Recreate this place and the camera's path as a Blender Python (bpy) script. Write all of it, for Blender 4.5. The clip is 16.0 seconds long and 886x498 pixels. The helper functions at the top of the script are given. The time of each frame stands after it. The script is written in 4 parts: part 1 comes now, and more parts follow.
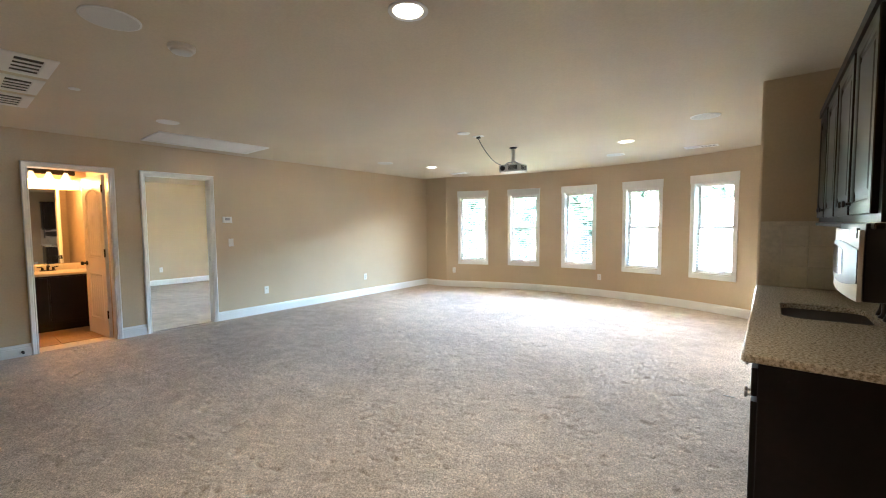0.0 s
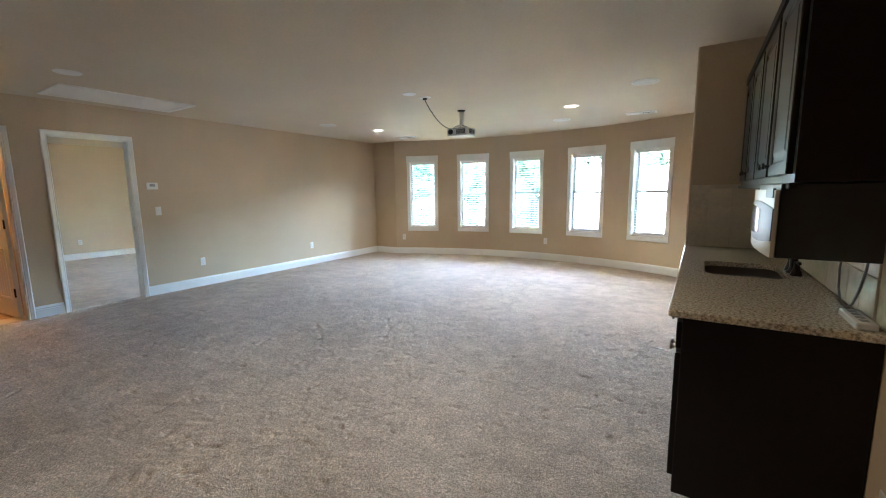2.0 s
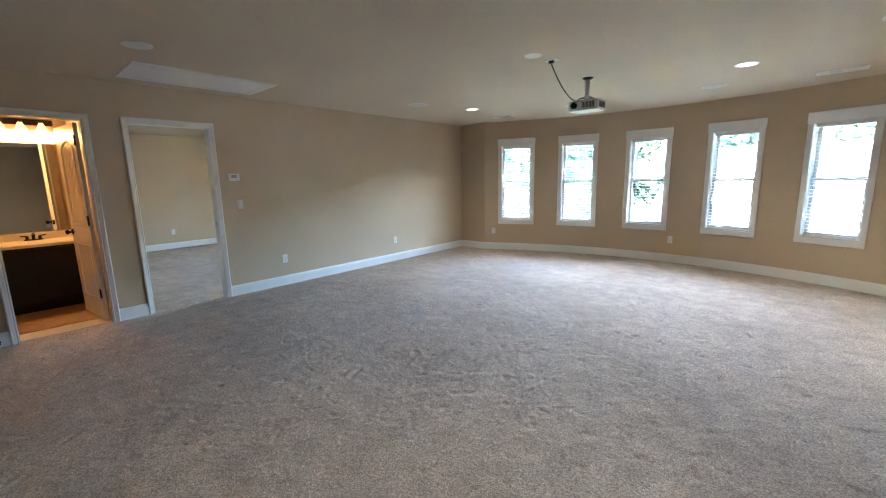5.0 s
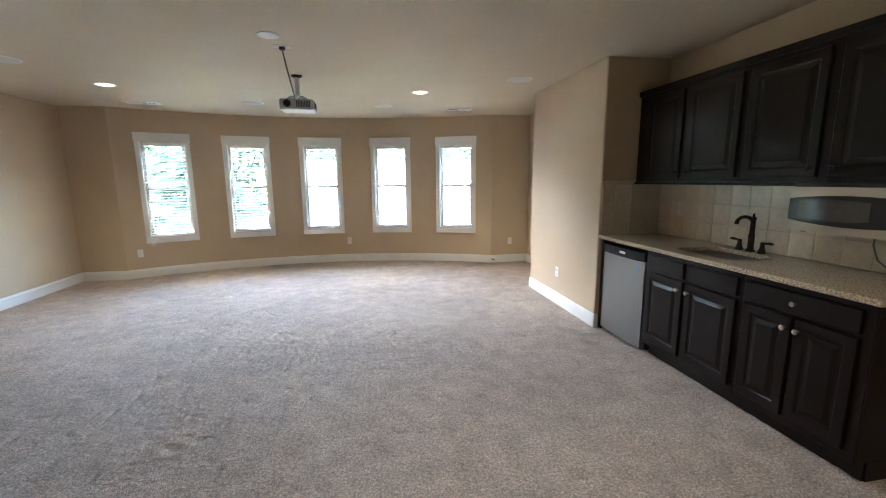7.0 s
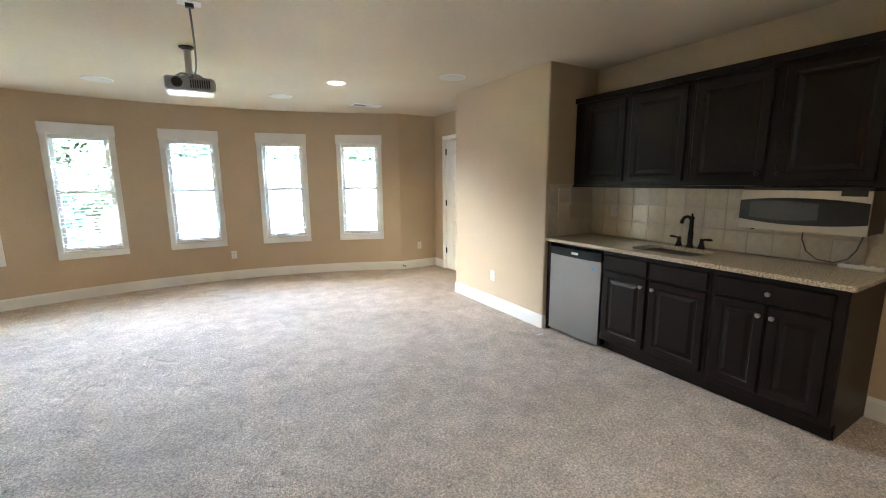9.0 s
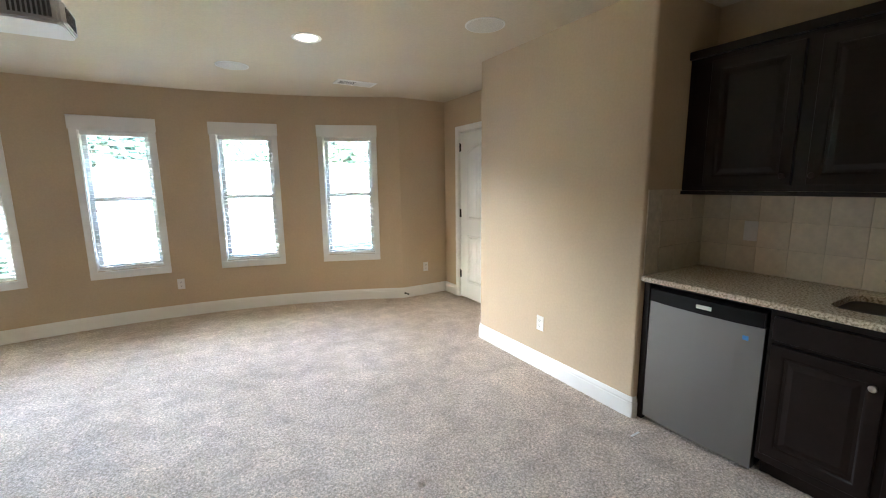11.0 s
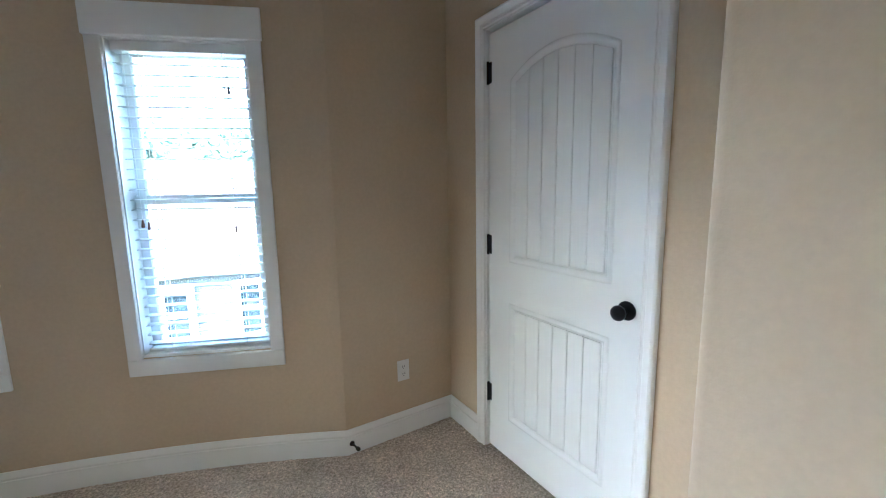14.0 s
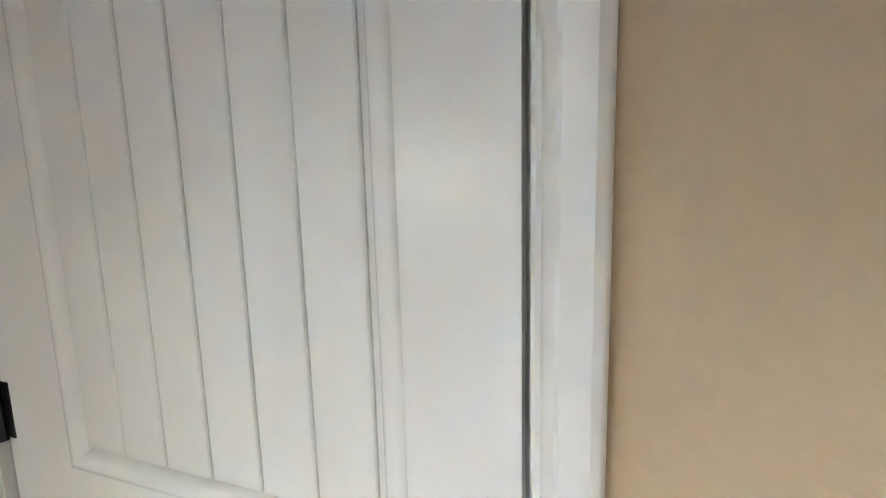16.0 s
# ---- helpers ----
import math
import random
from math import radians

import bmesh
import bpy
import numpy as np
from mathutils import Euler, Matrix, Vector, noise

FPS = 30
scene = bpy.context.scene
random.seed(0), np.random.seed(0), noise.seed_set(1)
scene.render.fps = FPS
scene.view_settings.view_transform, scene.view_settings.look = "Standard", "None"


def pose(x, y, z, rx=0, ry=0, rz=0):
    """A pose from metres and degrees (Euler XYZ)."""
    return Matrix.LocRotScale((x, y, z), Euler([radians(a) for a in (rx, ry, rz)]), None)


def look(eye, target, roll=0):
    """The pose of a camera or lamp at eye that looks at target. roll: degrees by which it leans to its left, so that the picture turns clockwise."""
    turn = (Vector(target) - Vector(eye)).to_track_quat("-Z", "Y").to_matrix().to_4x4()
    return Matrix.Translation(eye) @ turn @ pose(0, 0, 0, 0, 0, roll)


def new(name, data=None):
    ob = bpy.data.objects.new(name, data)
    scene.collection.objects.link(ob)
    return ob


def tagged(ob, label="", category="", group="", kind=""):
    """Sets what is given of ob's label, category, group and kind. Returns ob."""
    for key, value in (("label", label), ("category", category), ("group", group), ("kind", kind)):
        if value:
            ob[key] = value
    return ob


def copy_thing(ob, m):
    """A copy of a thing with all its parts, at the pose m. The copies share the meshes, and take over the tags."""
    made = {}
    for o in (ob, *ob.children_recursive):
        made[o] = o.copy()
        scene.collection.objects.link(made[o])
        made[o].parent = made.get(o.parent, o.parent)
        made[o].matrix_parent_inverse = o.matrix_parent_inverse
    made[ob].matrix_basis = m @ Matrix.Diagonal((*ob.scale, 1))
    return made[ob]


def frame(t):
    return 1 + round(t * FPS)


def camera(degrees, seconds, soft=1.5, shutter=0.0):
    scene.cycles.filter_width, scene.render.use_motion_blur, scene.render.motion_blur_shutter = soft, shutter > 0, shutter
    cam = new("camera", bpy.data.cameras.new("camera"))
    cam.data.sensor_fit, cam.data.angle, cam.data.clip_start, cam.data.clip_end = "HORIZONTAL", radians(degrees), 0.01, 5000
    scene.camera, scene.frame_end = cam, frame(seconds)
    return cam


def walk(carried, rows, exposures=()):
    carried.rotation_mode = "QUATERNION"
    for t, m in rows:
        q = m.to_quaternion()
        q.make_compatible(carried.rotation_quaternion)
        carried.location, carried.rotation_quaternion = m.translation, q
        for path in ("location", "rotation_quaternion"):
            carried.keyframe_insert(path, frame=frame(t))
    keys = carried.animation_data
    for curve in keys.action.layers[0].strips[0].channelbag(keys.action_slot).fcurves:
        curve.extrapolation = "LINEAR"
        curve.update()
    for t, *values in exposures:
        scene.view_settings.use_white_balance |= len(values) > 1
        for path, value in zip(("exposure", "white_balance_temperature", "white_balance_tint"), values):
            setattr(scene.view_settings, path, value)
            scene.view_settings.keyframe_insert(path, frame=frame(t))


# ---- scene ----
# camera: seconds, eye, heading to the left of +y, tilt, lean (degrees)
cam = camera(95.1, 16.0, soft=1.05)
PATH = [
    (0, 0.066, 0.567, 1.368, 38.80, -3.35, -0.50),
    (0.5, 0.074, 0.557, 1.370, 34.18, -4.99, -0.53),
    (1, 0.076, 0.545, 1.361, 32.08, -6.20, -0.60),
    (1.5, 0.089, 0.557, 1.357, 31.39, -7.38, -0.70),
    (2, 0.072, 0.643, 1.351, 32.12, -8.08, -0.78),
    (2.5, 0.041, 0.737, 1.349, 35.88, -8.94, -0.83),
    (3, -0.136, 0.801, 1.334, 42.25, -9.17, -0.88),
    (3.2, -0.195, 0.812, 1.326, 45.02, -9.06, -0.90),
    (3.7, -0.348, 0.896, 1.334, 50.00, -9.27, -1.01),
    (4.25, -0.521, 1.021, 1.376, 50.93, -9.65, -1.16),
    (4.8, -0.763, 1.123, 1.416, 45.55, -9.93, -1.23),
    (5.3, -1.096, 1.147, 1.417, 33.84, -9.91, -1.10),
    (5.5, -1.258, 1.137, 1.407, 27.70, -9.82, -1.00),
    (6, -1.548, 1.116, 1.406, 13.32, -9.73, -0.88),
    (6.5, -1.851, 1.097, 1.406, 0.78, -9.65, -0.70),
    (7, -2.075, 1.150, 1.392, -10.43, -9.61, -0.50),
    (7.5, -2.279, 1.251, 1.385, -19.98, -9.50, -0.35),
    (8, -2.532, 1.355, 1.391, -26.36, -9.44, -0.30),
    (8.5, -2.662, 1.502, 1.400, -29.22, -9.50, -0.32),
    (9, -2.697, 1.766, 1.409, -30.13, -9.53, -0.40),
    (9.2, -2.695, 1.887, 1.412, -30.30, -9.53, -0.50),
    (9.8, -2.629, 2.246, 1.420, -30.81, -9.45, -0.60),
    (10.4, -2.421, 2.663, 1.424, -30.78, -9.28, -0.65),
    (11, -2.139, 3.137, 1.422, -30.60, -9.15, -0.67),
    (11.5, -1.895, 3.574, 1.415, -30.63, -9.18, -0.70),
    (12, -1.662, 4.030, 1.405, -30.83, -9.30, -0.75),
    (12.5, -1.397, 4.479, 1.369, -30.71, -8.94, -0.88),
    (13, -1.126, 4.937, 1.352, -30.23, -8.71, -0.97),
    (13.5, -0.874, 5.390, 1.342, -30.21, -8.51, -1.02),
    (14, -0.598, 5.802, 1.332, -31.42, -8.45, -1.02),
    (14.5, -0.392, 6.154, 1.324, -37.46, -7.10, -1.10),
    (15, -0.030, 6.344, 1.322, -44.26, -6.42, -1.03),
    (15.5, 0.213, 6.470, 1.352, -59.48, -7.13, -1.42),
    (16, 0.268, 6.508, 1.372, -71.37, -7.25, -1.45),
]


def aimed(x, y, z, yaw, tilt, lean):
    a, b = radians(yaw), radians(tilt)
    way = Vector((-math.sin(a) * math.cos(b), math.cos(a) * math.cos(b), math.sin(b)))
    return look((x, y, z), Vector((x, y, z)) + way, lean)


EXPOSURES = [(0, 8.95, 5540, 1), (0.5, 8.89, 5560, 1), (1, 8.74, 5460, 1), (1.5, 8.59, 5380, 2), (3, 8.32, 5210, 2), (5.5, 8.20, 5210, 3), (6.5, 8.20, 5470, 4), (7, 8.20, 5430, 5), (8, 8.55, 5560, 2), (9, 8.55, 5580, 2), (11.5, 8.15, 5450, 3), (12.5, 8.00, 5010, 3), (13.5, 7.88, 4780, 3), (14.5, 7.85, 4590, 2), (15, 8.13, 5010, 4), (15.5, 8.05, 5140, 5), (16, 8.13, 5230, 5)]
walk(cam, [(r[0], aimed(*r[1:])) for r in PATH], EXPOSURES)

# ---- world and sun ----
world = bpy.data.worlds.new("world")
scene.world = world
world.use_nodes = True
wn = world.node_tree.nodes
sky = wn.new("ShaderNodeTexSky")
sky.sky_type = "NISHITA"
sky.sun_disc = False
sky.sun_elevation, sky.sun_rotation = radians(35), radians(-105)
sky.dust_density, sky.air_density, sky.ozone_density = 10.0, 1.0, 0.8
world.node_tree.links.new(sky.outputs[0], wn["Background"].inputs[0])
wn["Background"].inputs[1].default_value = 0.15
sun = new("sun", bpy.data.lights.new("sun", "SUN"))
sun.data.energy, sun.data.angle, sun.data.color = 0.02, radians(12), (1.0, 0.95, 0.88)
sun.matrix_world = look((-79.1, -21.2, 57.4), (0, 0, 0))

# ---- plan ----
CEIL = 2.43            # ceiling height
WEST, EAST = -6.15, 0.61
SOUTH, NOOK = -2.2, 0.60
MID, RAD, APEX = -2.80, 5.90, 8.37   # the bowed window wall
BEND = 2.76            # half width of the bow
YB = APEX - RAD + math.sqrt(RAD * RAD - BEND * BEND)
YC = 7.70
WIN_ANGLES = [-22.0, -11.2, -0.2, 11.1, 21.95]
WIN_W, WIN_Z0, WIN_Z1 = 0.57, 0.585, 1.985


# ---- materials ----
def material(name, colour, rough=0.6, metal=0.0, spots=(), bump=(), coat=0.0, spec=0.5, emit=0.0, emit_colour=(1, 1, 1)):
    """spots: (scale, detail, low factor, high factor) layers that vary the colour; bump: (scale, detail, distance, strength) layers."""
    m = bpy.data.materials.new(name)
    m.use_nodes = True
    t = m.node_tree
    p = t.nodes["Principled BSDF"]
    p.inputs["Roughness"].default_value = rough
    p.inputs["Metallic"].default_value = metal
    p.inputs["Coat Weight"].default_value = coat
    p.inputs["Coat Roughness"].default_value = 0.15
    p.inputs["Specular IOR Level"].default_value = spec
    p.inputs["Base Color"].default_value = (*colour, 1)
    co = t.nodes.new("ShaderNodeTexCoord")
    if emit:
        p.inputs["Emission Color"].default_value = (*emit_colour, 1)
        p.inputs["Emission Strength"].default_value = emit
    last = None
    for scale, detail, lo, hi in spots:
        n = t.nodes.new("ShaderNodeTexNoise")
        n.inputs["Scale"].default_value, n.inputs["Detail"].default_value = scale, detail
        t.links.new(co.outputs["Object"], n.inputs["Vector"])
        r = t.nodes.new("ShaderNodeMapRange")
        r.inputs[1].default_value, r.inputs[2].default_value = 0.3, 0.7
        r.inputs[3].default_value, r.inputs[4].default_value = lo, hi
        t.links.new(n.outputs["Fac"], r.inputs[0])
        mul = t.nodes.new("ShaderNodeVectorMath")
        mul.operation = "SCALE"
        if last is None:
            mul.inputs[0].default_value = colour
        else:
            t.links.new(last, mul.inputs[0])
        t.links.new(r.outputs[0], mul.inputs["Scale"])
        last = mul.outputs[0]
    if last is not None:
        t.links.new(last, p.inputs["Base Color"])
    before = None
    for scale, detail, dist, strength in bump:
        n = t.nodes.new("ShaderNodeTexNoise")
        n.inputs["Scale"].default_value, n.inputs["Detail"].default_value = scale, detail
        t.links.new(co.outputs["Object"], n.inputs["Vector"])
        b = t.nodes.new("ShaderNodeBump")
        b.inputs["Distance"].default_value, b.inputs["Strength"].default_value = dist, strength
        t.links.new(n.outputs["Fac"], b.inputs["Height"])
        if before is not None:
            t.links.new(before, b.inputs["Normal"])
        before = b.outputs[0]
    if before is not None:
        t.links.new(before, p.inputs["Normal"])
    return m


PAINT = material("tan_wall_paint", (0.53, 0.415, 0.275), 0.62, spots=[(1.3, 3, 0.96, 1.04), (60, 2, 0.97, 1.03)], bump=[(170, 3, 0.0015, 0.35), (1.2, 2, 0.01, 0.08)])
CEILING = material("ceiling_paint", (0.60, 0.515, 0.385), 0.8, spots=[(0.9, 3, 0.96, 1.04), (80, 2, 0.96, 1.04)], bump=[(120, 3, 0.002, 0.4)])
# the two broad spot layers paint in the pile's lighter and darker lay
CARPET = material("greige_carpet", (0.54, 0.452, 0.372), 0.95, spec=0.1, spots=[(1.3, 4, 0.88, 1.10), (7, 4, 0.84, 1.13), (50, 2, 0.82, 1.18), (95, 2, 0.64, 1.36), (260, 2, 0.70, 1.30)], bump=[(160, 3, 0.008, 0.9)])
TRIM = material("white_trim_paint", (0.80, 0.79, 0.76), 0.35, spots=[(3, 3, 0.97, 1.02)], bump=[(40, 3, 0.001, 0.12)])
DOORP = material("white_door_paint", (0.83, 0.83, 0.81), 0.24, spots=[(2, 3, 0.97, 1.02)], bump=[(25, 3, 0.001, 0.10), (6, 2, 0.002, 0.10)])
VINYL = material("white_vinyl", (0.78, 0.78, 0.77), 0.3)
SLAT = material("white_blind_slat", (0.80, 0.80, 0.78), 0.45, spots=[(5, 2, 0.97, 1.02)])
ESPRESSO = material("espresso_wood", (0.0085, 0.0046, 0.0036), 0.36, spots=[(4, 4, 0.75, 1.3), (45, 3, 0.85, 1.2)], bump=[(60, 4, 0.001, 0.15)], spec=0.24)
BRONZE = material("oil_rubbed_bronze", (0.020, 0.014, 0.011), 0.38, metal=0.6, spots=[(30, 3, 0.7, 1.4)])
BLACKM = material("black_metal", (0.005, 0.005, 0.006), 0.30, metal=0.0, spec=0.3, spots=[(30, 2, 0.8, 1.2)])
NICKEL = material("satin_nickel", (0.55, 0.53, 0.50), 0.28, metal=1.0)
PLASTIC = material("white_plastic", (0.76, 0.75, 0.72), 0.4, spots=[(8, 2, 0.97, 1.02)])
DARKPL = material("black_plastic", (0.012, 0.012, 0.013), 0.3, spots=[(12, 2, 0.8, 1.2)])
GREYPL = material("grey_plastic", (0.33, 0.33, 0.34), 0.45, spots=[(20, 2, 0.93, 1.06)])
DARKGREY = material("dark_grey_plastic", (0.05, 0.05, 0.055), 0.4, spots=[(20, 2, 0.9, 1.1)])
GRILLE = material("speaker_grille", (0.66, 0.64, 0.60), 0.6, spots=[(900, 1, 0.75, 1.1)], bump=[(700, 1, 0.001, 0.3)])
# near-black colour standing in for the shade inside slots and ducts
SLOT = material("dark_void", (0.03, 0.028, 0.025), 0.8, spots=[(20, 2, 0.8, 1.2)])
GROUT = material("grout", (0.62, 0.55, 0.43), 0.85, spots=[(40, 3, 0.9, 1.1)])
TILE = material("glazed_wall_tile", (0.72, 0.64, 0.51), 0.22, spots=[(5, 4, 0.88, 1.1), (40, 3, 0.96, 1.04)], bump=[(9, 2, 0.002, 0.2)])
FLOORTILE = material("tan_floor_tile", (0.44, 0.29, 0.155), 0.4, spots=[(6, 4, 0.85, 1.12)])
CULTURED = material("cultured_marble", (0.72, 0.66, 0.55), 0.2, spots=[(3, 4, 0.93, 1.03)])
RUBBER = material("rubber_tip", (0.03, 0.03, 0.03), 0.7)
CABLE = material("grey_cable", (0.10, 0.095, 0.09), 0.5)
CORD = material("grey_power_cord", (0.20, 0.19, 0.18), 0.45)
SIDING = material("grey_siding", (0.055, 0.055, 0.060), 0.8, spec=0.05, spots=[(0.8, 3, 0.92, 1.05)])
ROOFING = material("grey_shingle", (0.055, 0.054, 0.055), 0.9, spec=0.05, spots=[(0.8, 3, 0.85, 1.12), (9, 3, 0.8, 1.2)])
WINDARK = material("dark_window", (0.006, 0.008, 0.010), 0.15, spec=0.1)
LAWN = material("lawn", (0.034, 0.048, 0.02), 0.9, spots=[(0.15, 4, 0.7, 1.3), (3, 4, 0.75, 1.25)])
ASPHALT = material("asphalt", (0.055, 0.055, 0.057), 0.9, spots=[(0.8, 4, 0.85, 1.2)])
BARK = material("bark", (0.10, 0.075, 0.055), 0.9, spots=[(4, 4, 0.7, 1.3)])
LEAF = material("foliage", (0.06, 0.088, 0.066), 0.8, spec=0.1, spots=[(0.5, 4, 0.6, 1.45), (6, 2, 0.8, 1.25)])
BULB = material("lit_lamp_glass", (0.9, 0.85, 0.75), 0.4, emit=0.03, emit_colour=(1.0, 0.80, 0.55))
GLOBE = material("lit_glass_shade", (0.9, 0.8, 0.6), 0.4, emit=0.006, emit_colour=(1.0, 0.62, 0.25))
GLOSSBLACK = material("gloss_black_plastic", (0.005, 0.005, 0.006), 0.35, spec=0.22, spots=[(15, 2, 0.8, 1.2)])
BLUE = material("blue_sticker", (0.08, 0.25, 0.6), 0.4)


def steel(name, grain):
    m = material(name, (0.27, 0.265, 0.26), 0.34, metal=1.0)
    t = m.node_tree
    co = t.nodes.new("ShaderNodeTexCoord")
    mp = t.nodes.new("ShaderNodeMapping")
    mp.inputs["Scale"].default_value = grain
    n = t.nodes.new("ShaderNodeTexNoise")
    n.inputs["Scale"].default_value, n.inputs["Detail"].default_value = 6, 4
    r = t.nodes.new("ShaderNodeMapRange")
    r.inputs[3].default_value, r.inputs[4].default_value = 0.27, 0.48
    t.links.new(co.outputs["Object"], mp.inputs[0])
    t.links.new(mp.outputs[0], n.inputs["Vector"])
    t.links.new(n.outputs["Fac"], r.inputs[0])
    t.links.new(r.outputs[0], t.nodes["Principled BSDF"].inputs["Roughness"])
    return m


STEEL = steel("brushed_steel", (1, 1, 60))


def granite():
    m = material("speckled_granite", (0.5, 0.42, 0.32), 0.14)
    t = m.node_tree
    co = t.nodes.new("ShaderNodeTexCoord")
    a, b = t.nodes.new("ShaderNodeTexNoise"), t.nodes.new("ShaderNodeTexVoronoi")
    a.inputs["Scale"].default_value, a.inputs["Detail"].default_value = 105, 6
    b.inputs["Scale"].default_value = 170
    ra, rb = t.nodes.new("ShaderNodeValToRGB"), t.nodes.new("ShaderNodeValToRGB")
    for e, (pos, c) in zip((ra.color_ramp.elements[0], ra.color_ramp.elements[1]), ((0.34, (0.25, 0.20, 0.15, 1)), (0.60, (0.70, 0.63, 0.52, 1)))):
        e.position, e.color = pos, c
    mid = ra.color_ramp.elements.new(0.47)
    mid.color = (0.50, 0.43, 0.33, 1)
    for e, (pos, c) in zip((rb.color_ramp.elements[0], rb.color_ramp.elements[1]), ((0.05, (0.45, 0.42, 0.40, 1)), (0.35, (1.1, 1.08, 1.02, 1)))):
        e.position, e.color = pos, c
    mix = t.nodes.new("ShaderNodeMix")
    mix.data_type, mix.blend_type = "RGBA", "MULTIPLY"
    mix.inputs[0].default_value = 0.7
    for n in (a, b):
        t.links.new(co.outputs["Object"], n.inputs["Vector"])
    t.links.new(a.outputs["Fac"], ra.inputs[0])
    t.links.new(b.outputs["Distance"], rb.inputs[0])
    t.links.new(ra.outputs[0], mix.inputs[6])
    t.links.new(rb.outputs[0], mix.inputs[7])
    t.links.new(mix.outputs[2], t.nodes["Principled BSDF"].inputs["Base Color"])
    return m


GRANITE = granite()


def clear_glass(name):
    m = bpy.data.materials.new(name)
    m.use_nodes = True
    t = m.node_tree
    t.nodes.remove(t.nodes["Principled BSDF"])
    tr, gl, mx, fr = (t.nodes.new("ShaderNode" + k) for k in ("BsdfTransparent", "BsdfGlossy", "MixShader", "Fresnel"))
    tr.inputs[0].default_value = (0.95, 0.97, 0.96, 1)
    gl.inputs["Roughness"].default_value = 0.02
    fr.inputs[0].default_value = 1.45
    t.links.new(fr.outputs[0], mx.inputs[0])
    t.links.new(tr.outputs[0], mx.inputs[1])
    t.links.new(gl.outputs[0], mx.inputs[2])
    t.links.new(mx.outputs[0], t.nodes["Material Output"].inputs[0])
    return m


GLASS = clear_glass("window_glass")
MIRROR = material("mirror", (0.9, 0.9, 0.9), 0.02, metal=1.0)


# ---- mesh helpers ----
def box(bm, x0, x1, y0, y1, z0, z1, bevel=0.0, seg=1):
    m = Matrix.LocRotScale(((x0 + x1) / 2, (y0 + y1) / 2, (z0 + z1) / 2), None, (abs(x1 - x0), abs(y1 - y0), abs(z1 - z0)))
    vs = bmesh.ops.create_cube(bm, size=1, matrix=m)["verts"]
    if bevel:
        es = list({e for v in vs for e in v.link_edges})
        bmesh.ops.bevel(bm, geom=es, offset=bevel, segments=seg, profile=0.5, affect="EDGES")
    return bm


def turned(bm, profile, at, axis="z", n=20):
    """A round body: (radius, height) pairs swept about an axis through at."""
    rows = []
    for r, h in profile:
        ring = []
        for k in range(n):
            a = 2 * math.pi * k / n
            u, v = r * math.cos(a), r * math.sin(a)
            p = {"z": (u, v, h), "x": (h, u, v), "y": (v, h, u)}[axis]
            ring.append(bm.verts.new(Vector(at) + Vector(p)))
        rows.append(ring)
    for a, b in zip(rows, rows[1:]):
        for k in range(n):
            bm.faces.new((a[k], a[(k + 1) % n], b[(k + 1) % n], b[k]))
    bm.faces.new(rows[0][::-1])
    bm.faces.new(rows[-1])
    return bm


def prism(bm, outline, lift):
    """A flat outline (3D points) drawn out along the vector lift."""
    lift = Vector(lift)
    a = [bm.verts.new(p) for p in outline]
    b = [bm.verts.new(Vector(p) + lift) for p in outline]
    bm.faces.new(a[::-1])
    bm.faces.new(b)
    for k in range(len(a)):
        j = (k + 1) % len(a)
        bm.faces.new((a[k], a[j], b[j], b[k]))
    return bm


def sweep(bm, pts, n, profile, closed=False):
    """Sweep a profile of (aside, along n) pairs along a path in the plane with normal n, mitred; aside is to the path's left."""
    pts, n = [Vector(p) for p in pts], Vector(n).normalized()
    rows, count = [], len(pts)
    for i, p in enumerate(pts):
        t0 = (p - pts[i - 1]).normalized() if i or closed else None
        t1 = (pts[(i + 1) % count] - p).normalized() if i < count - 1 or closed else None
        t0, t1 = t0 or t1, t1 or t0
        d0, d1 = n.cross(t0), n.cross(t1)
        d = d0 + d1
        d = d / max(0.2, d.dot(d0))
        rows.append([bm.verts.new(p + d * a + n * b) for a, b in profile])
    m = len(profile)
    pairs = list(zip(rows, rows[1:])) + ([(rows[-1], rows[0])] if closed else [])
    for a, b in pairs:
        for k in range(m):
            j = (k + 1) % m
            bm.faces.new((a[k], a[j], b[j], b[k]))
    if not closed:
        bm.faces.new(rows[0][::-1])
        bm.faces.new(rows[-1])
    return bm


def tube(bm, pts, r, n=8):
    pts = [Vector(p) for p in pts]
    rows = []
    for i, p in enumerate(pts):
        t = (pts[min(i + 1, len(pts) - 1)] - pts[max(i - 1, 0)]).normalized()
        u = t.orthogonal().normalized() if i == 0 else (u - t * u.dot(t)).normalized()
        v = t.cross(u)
        rr = r[i] if isinstance(r, (list, tuple)) else r
        rows.append([bm.verts.new(p + (u * math.cos(2 * math.pi * k / n) + v * math.sin(2 * math.pi * k / n)) * rr) for k in range(n)])
    for a, b in zip(rows, rows[1:]):
        for k in range(n):
            bm.faces.new((a[k], a[(k + 1) % n], b[(k + 1) % n], b[k]))
    bm.faces.new(rows[0][::-1])
    bm.faces.new(rows[-1])
    return bm


def finish(name, bm, mat, smooth=False, crease=40):
    bmesh.ops.recalc_face_normals(bm, faces=bm.faces)
    me = bpy.data.meshes.new(name)
    bm.to_mesh(me)
    bm.free()
    me.materials.append(mat)
    if smooth:
        me.polygons.foreach_set("use_smooth", [True] * len(me.polygons))
        me.set_sharp_from_angle(angle=radians(crease))
    return me


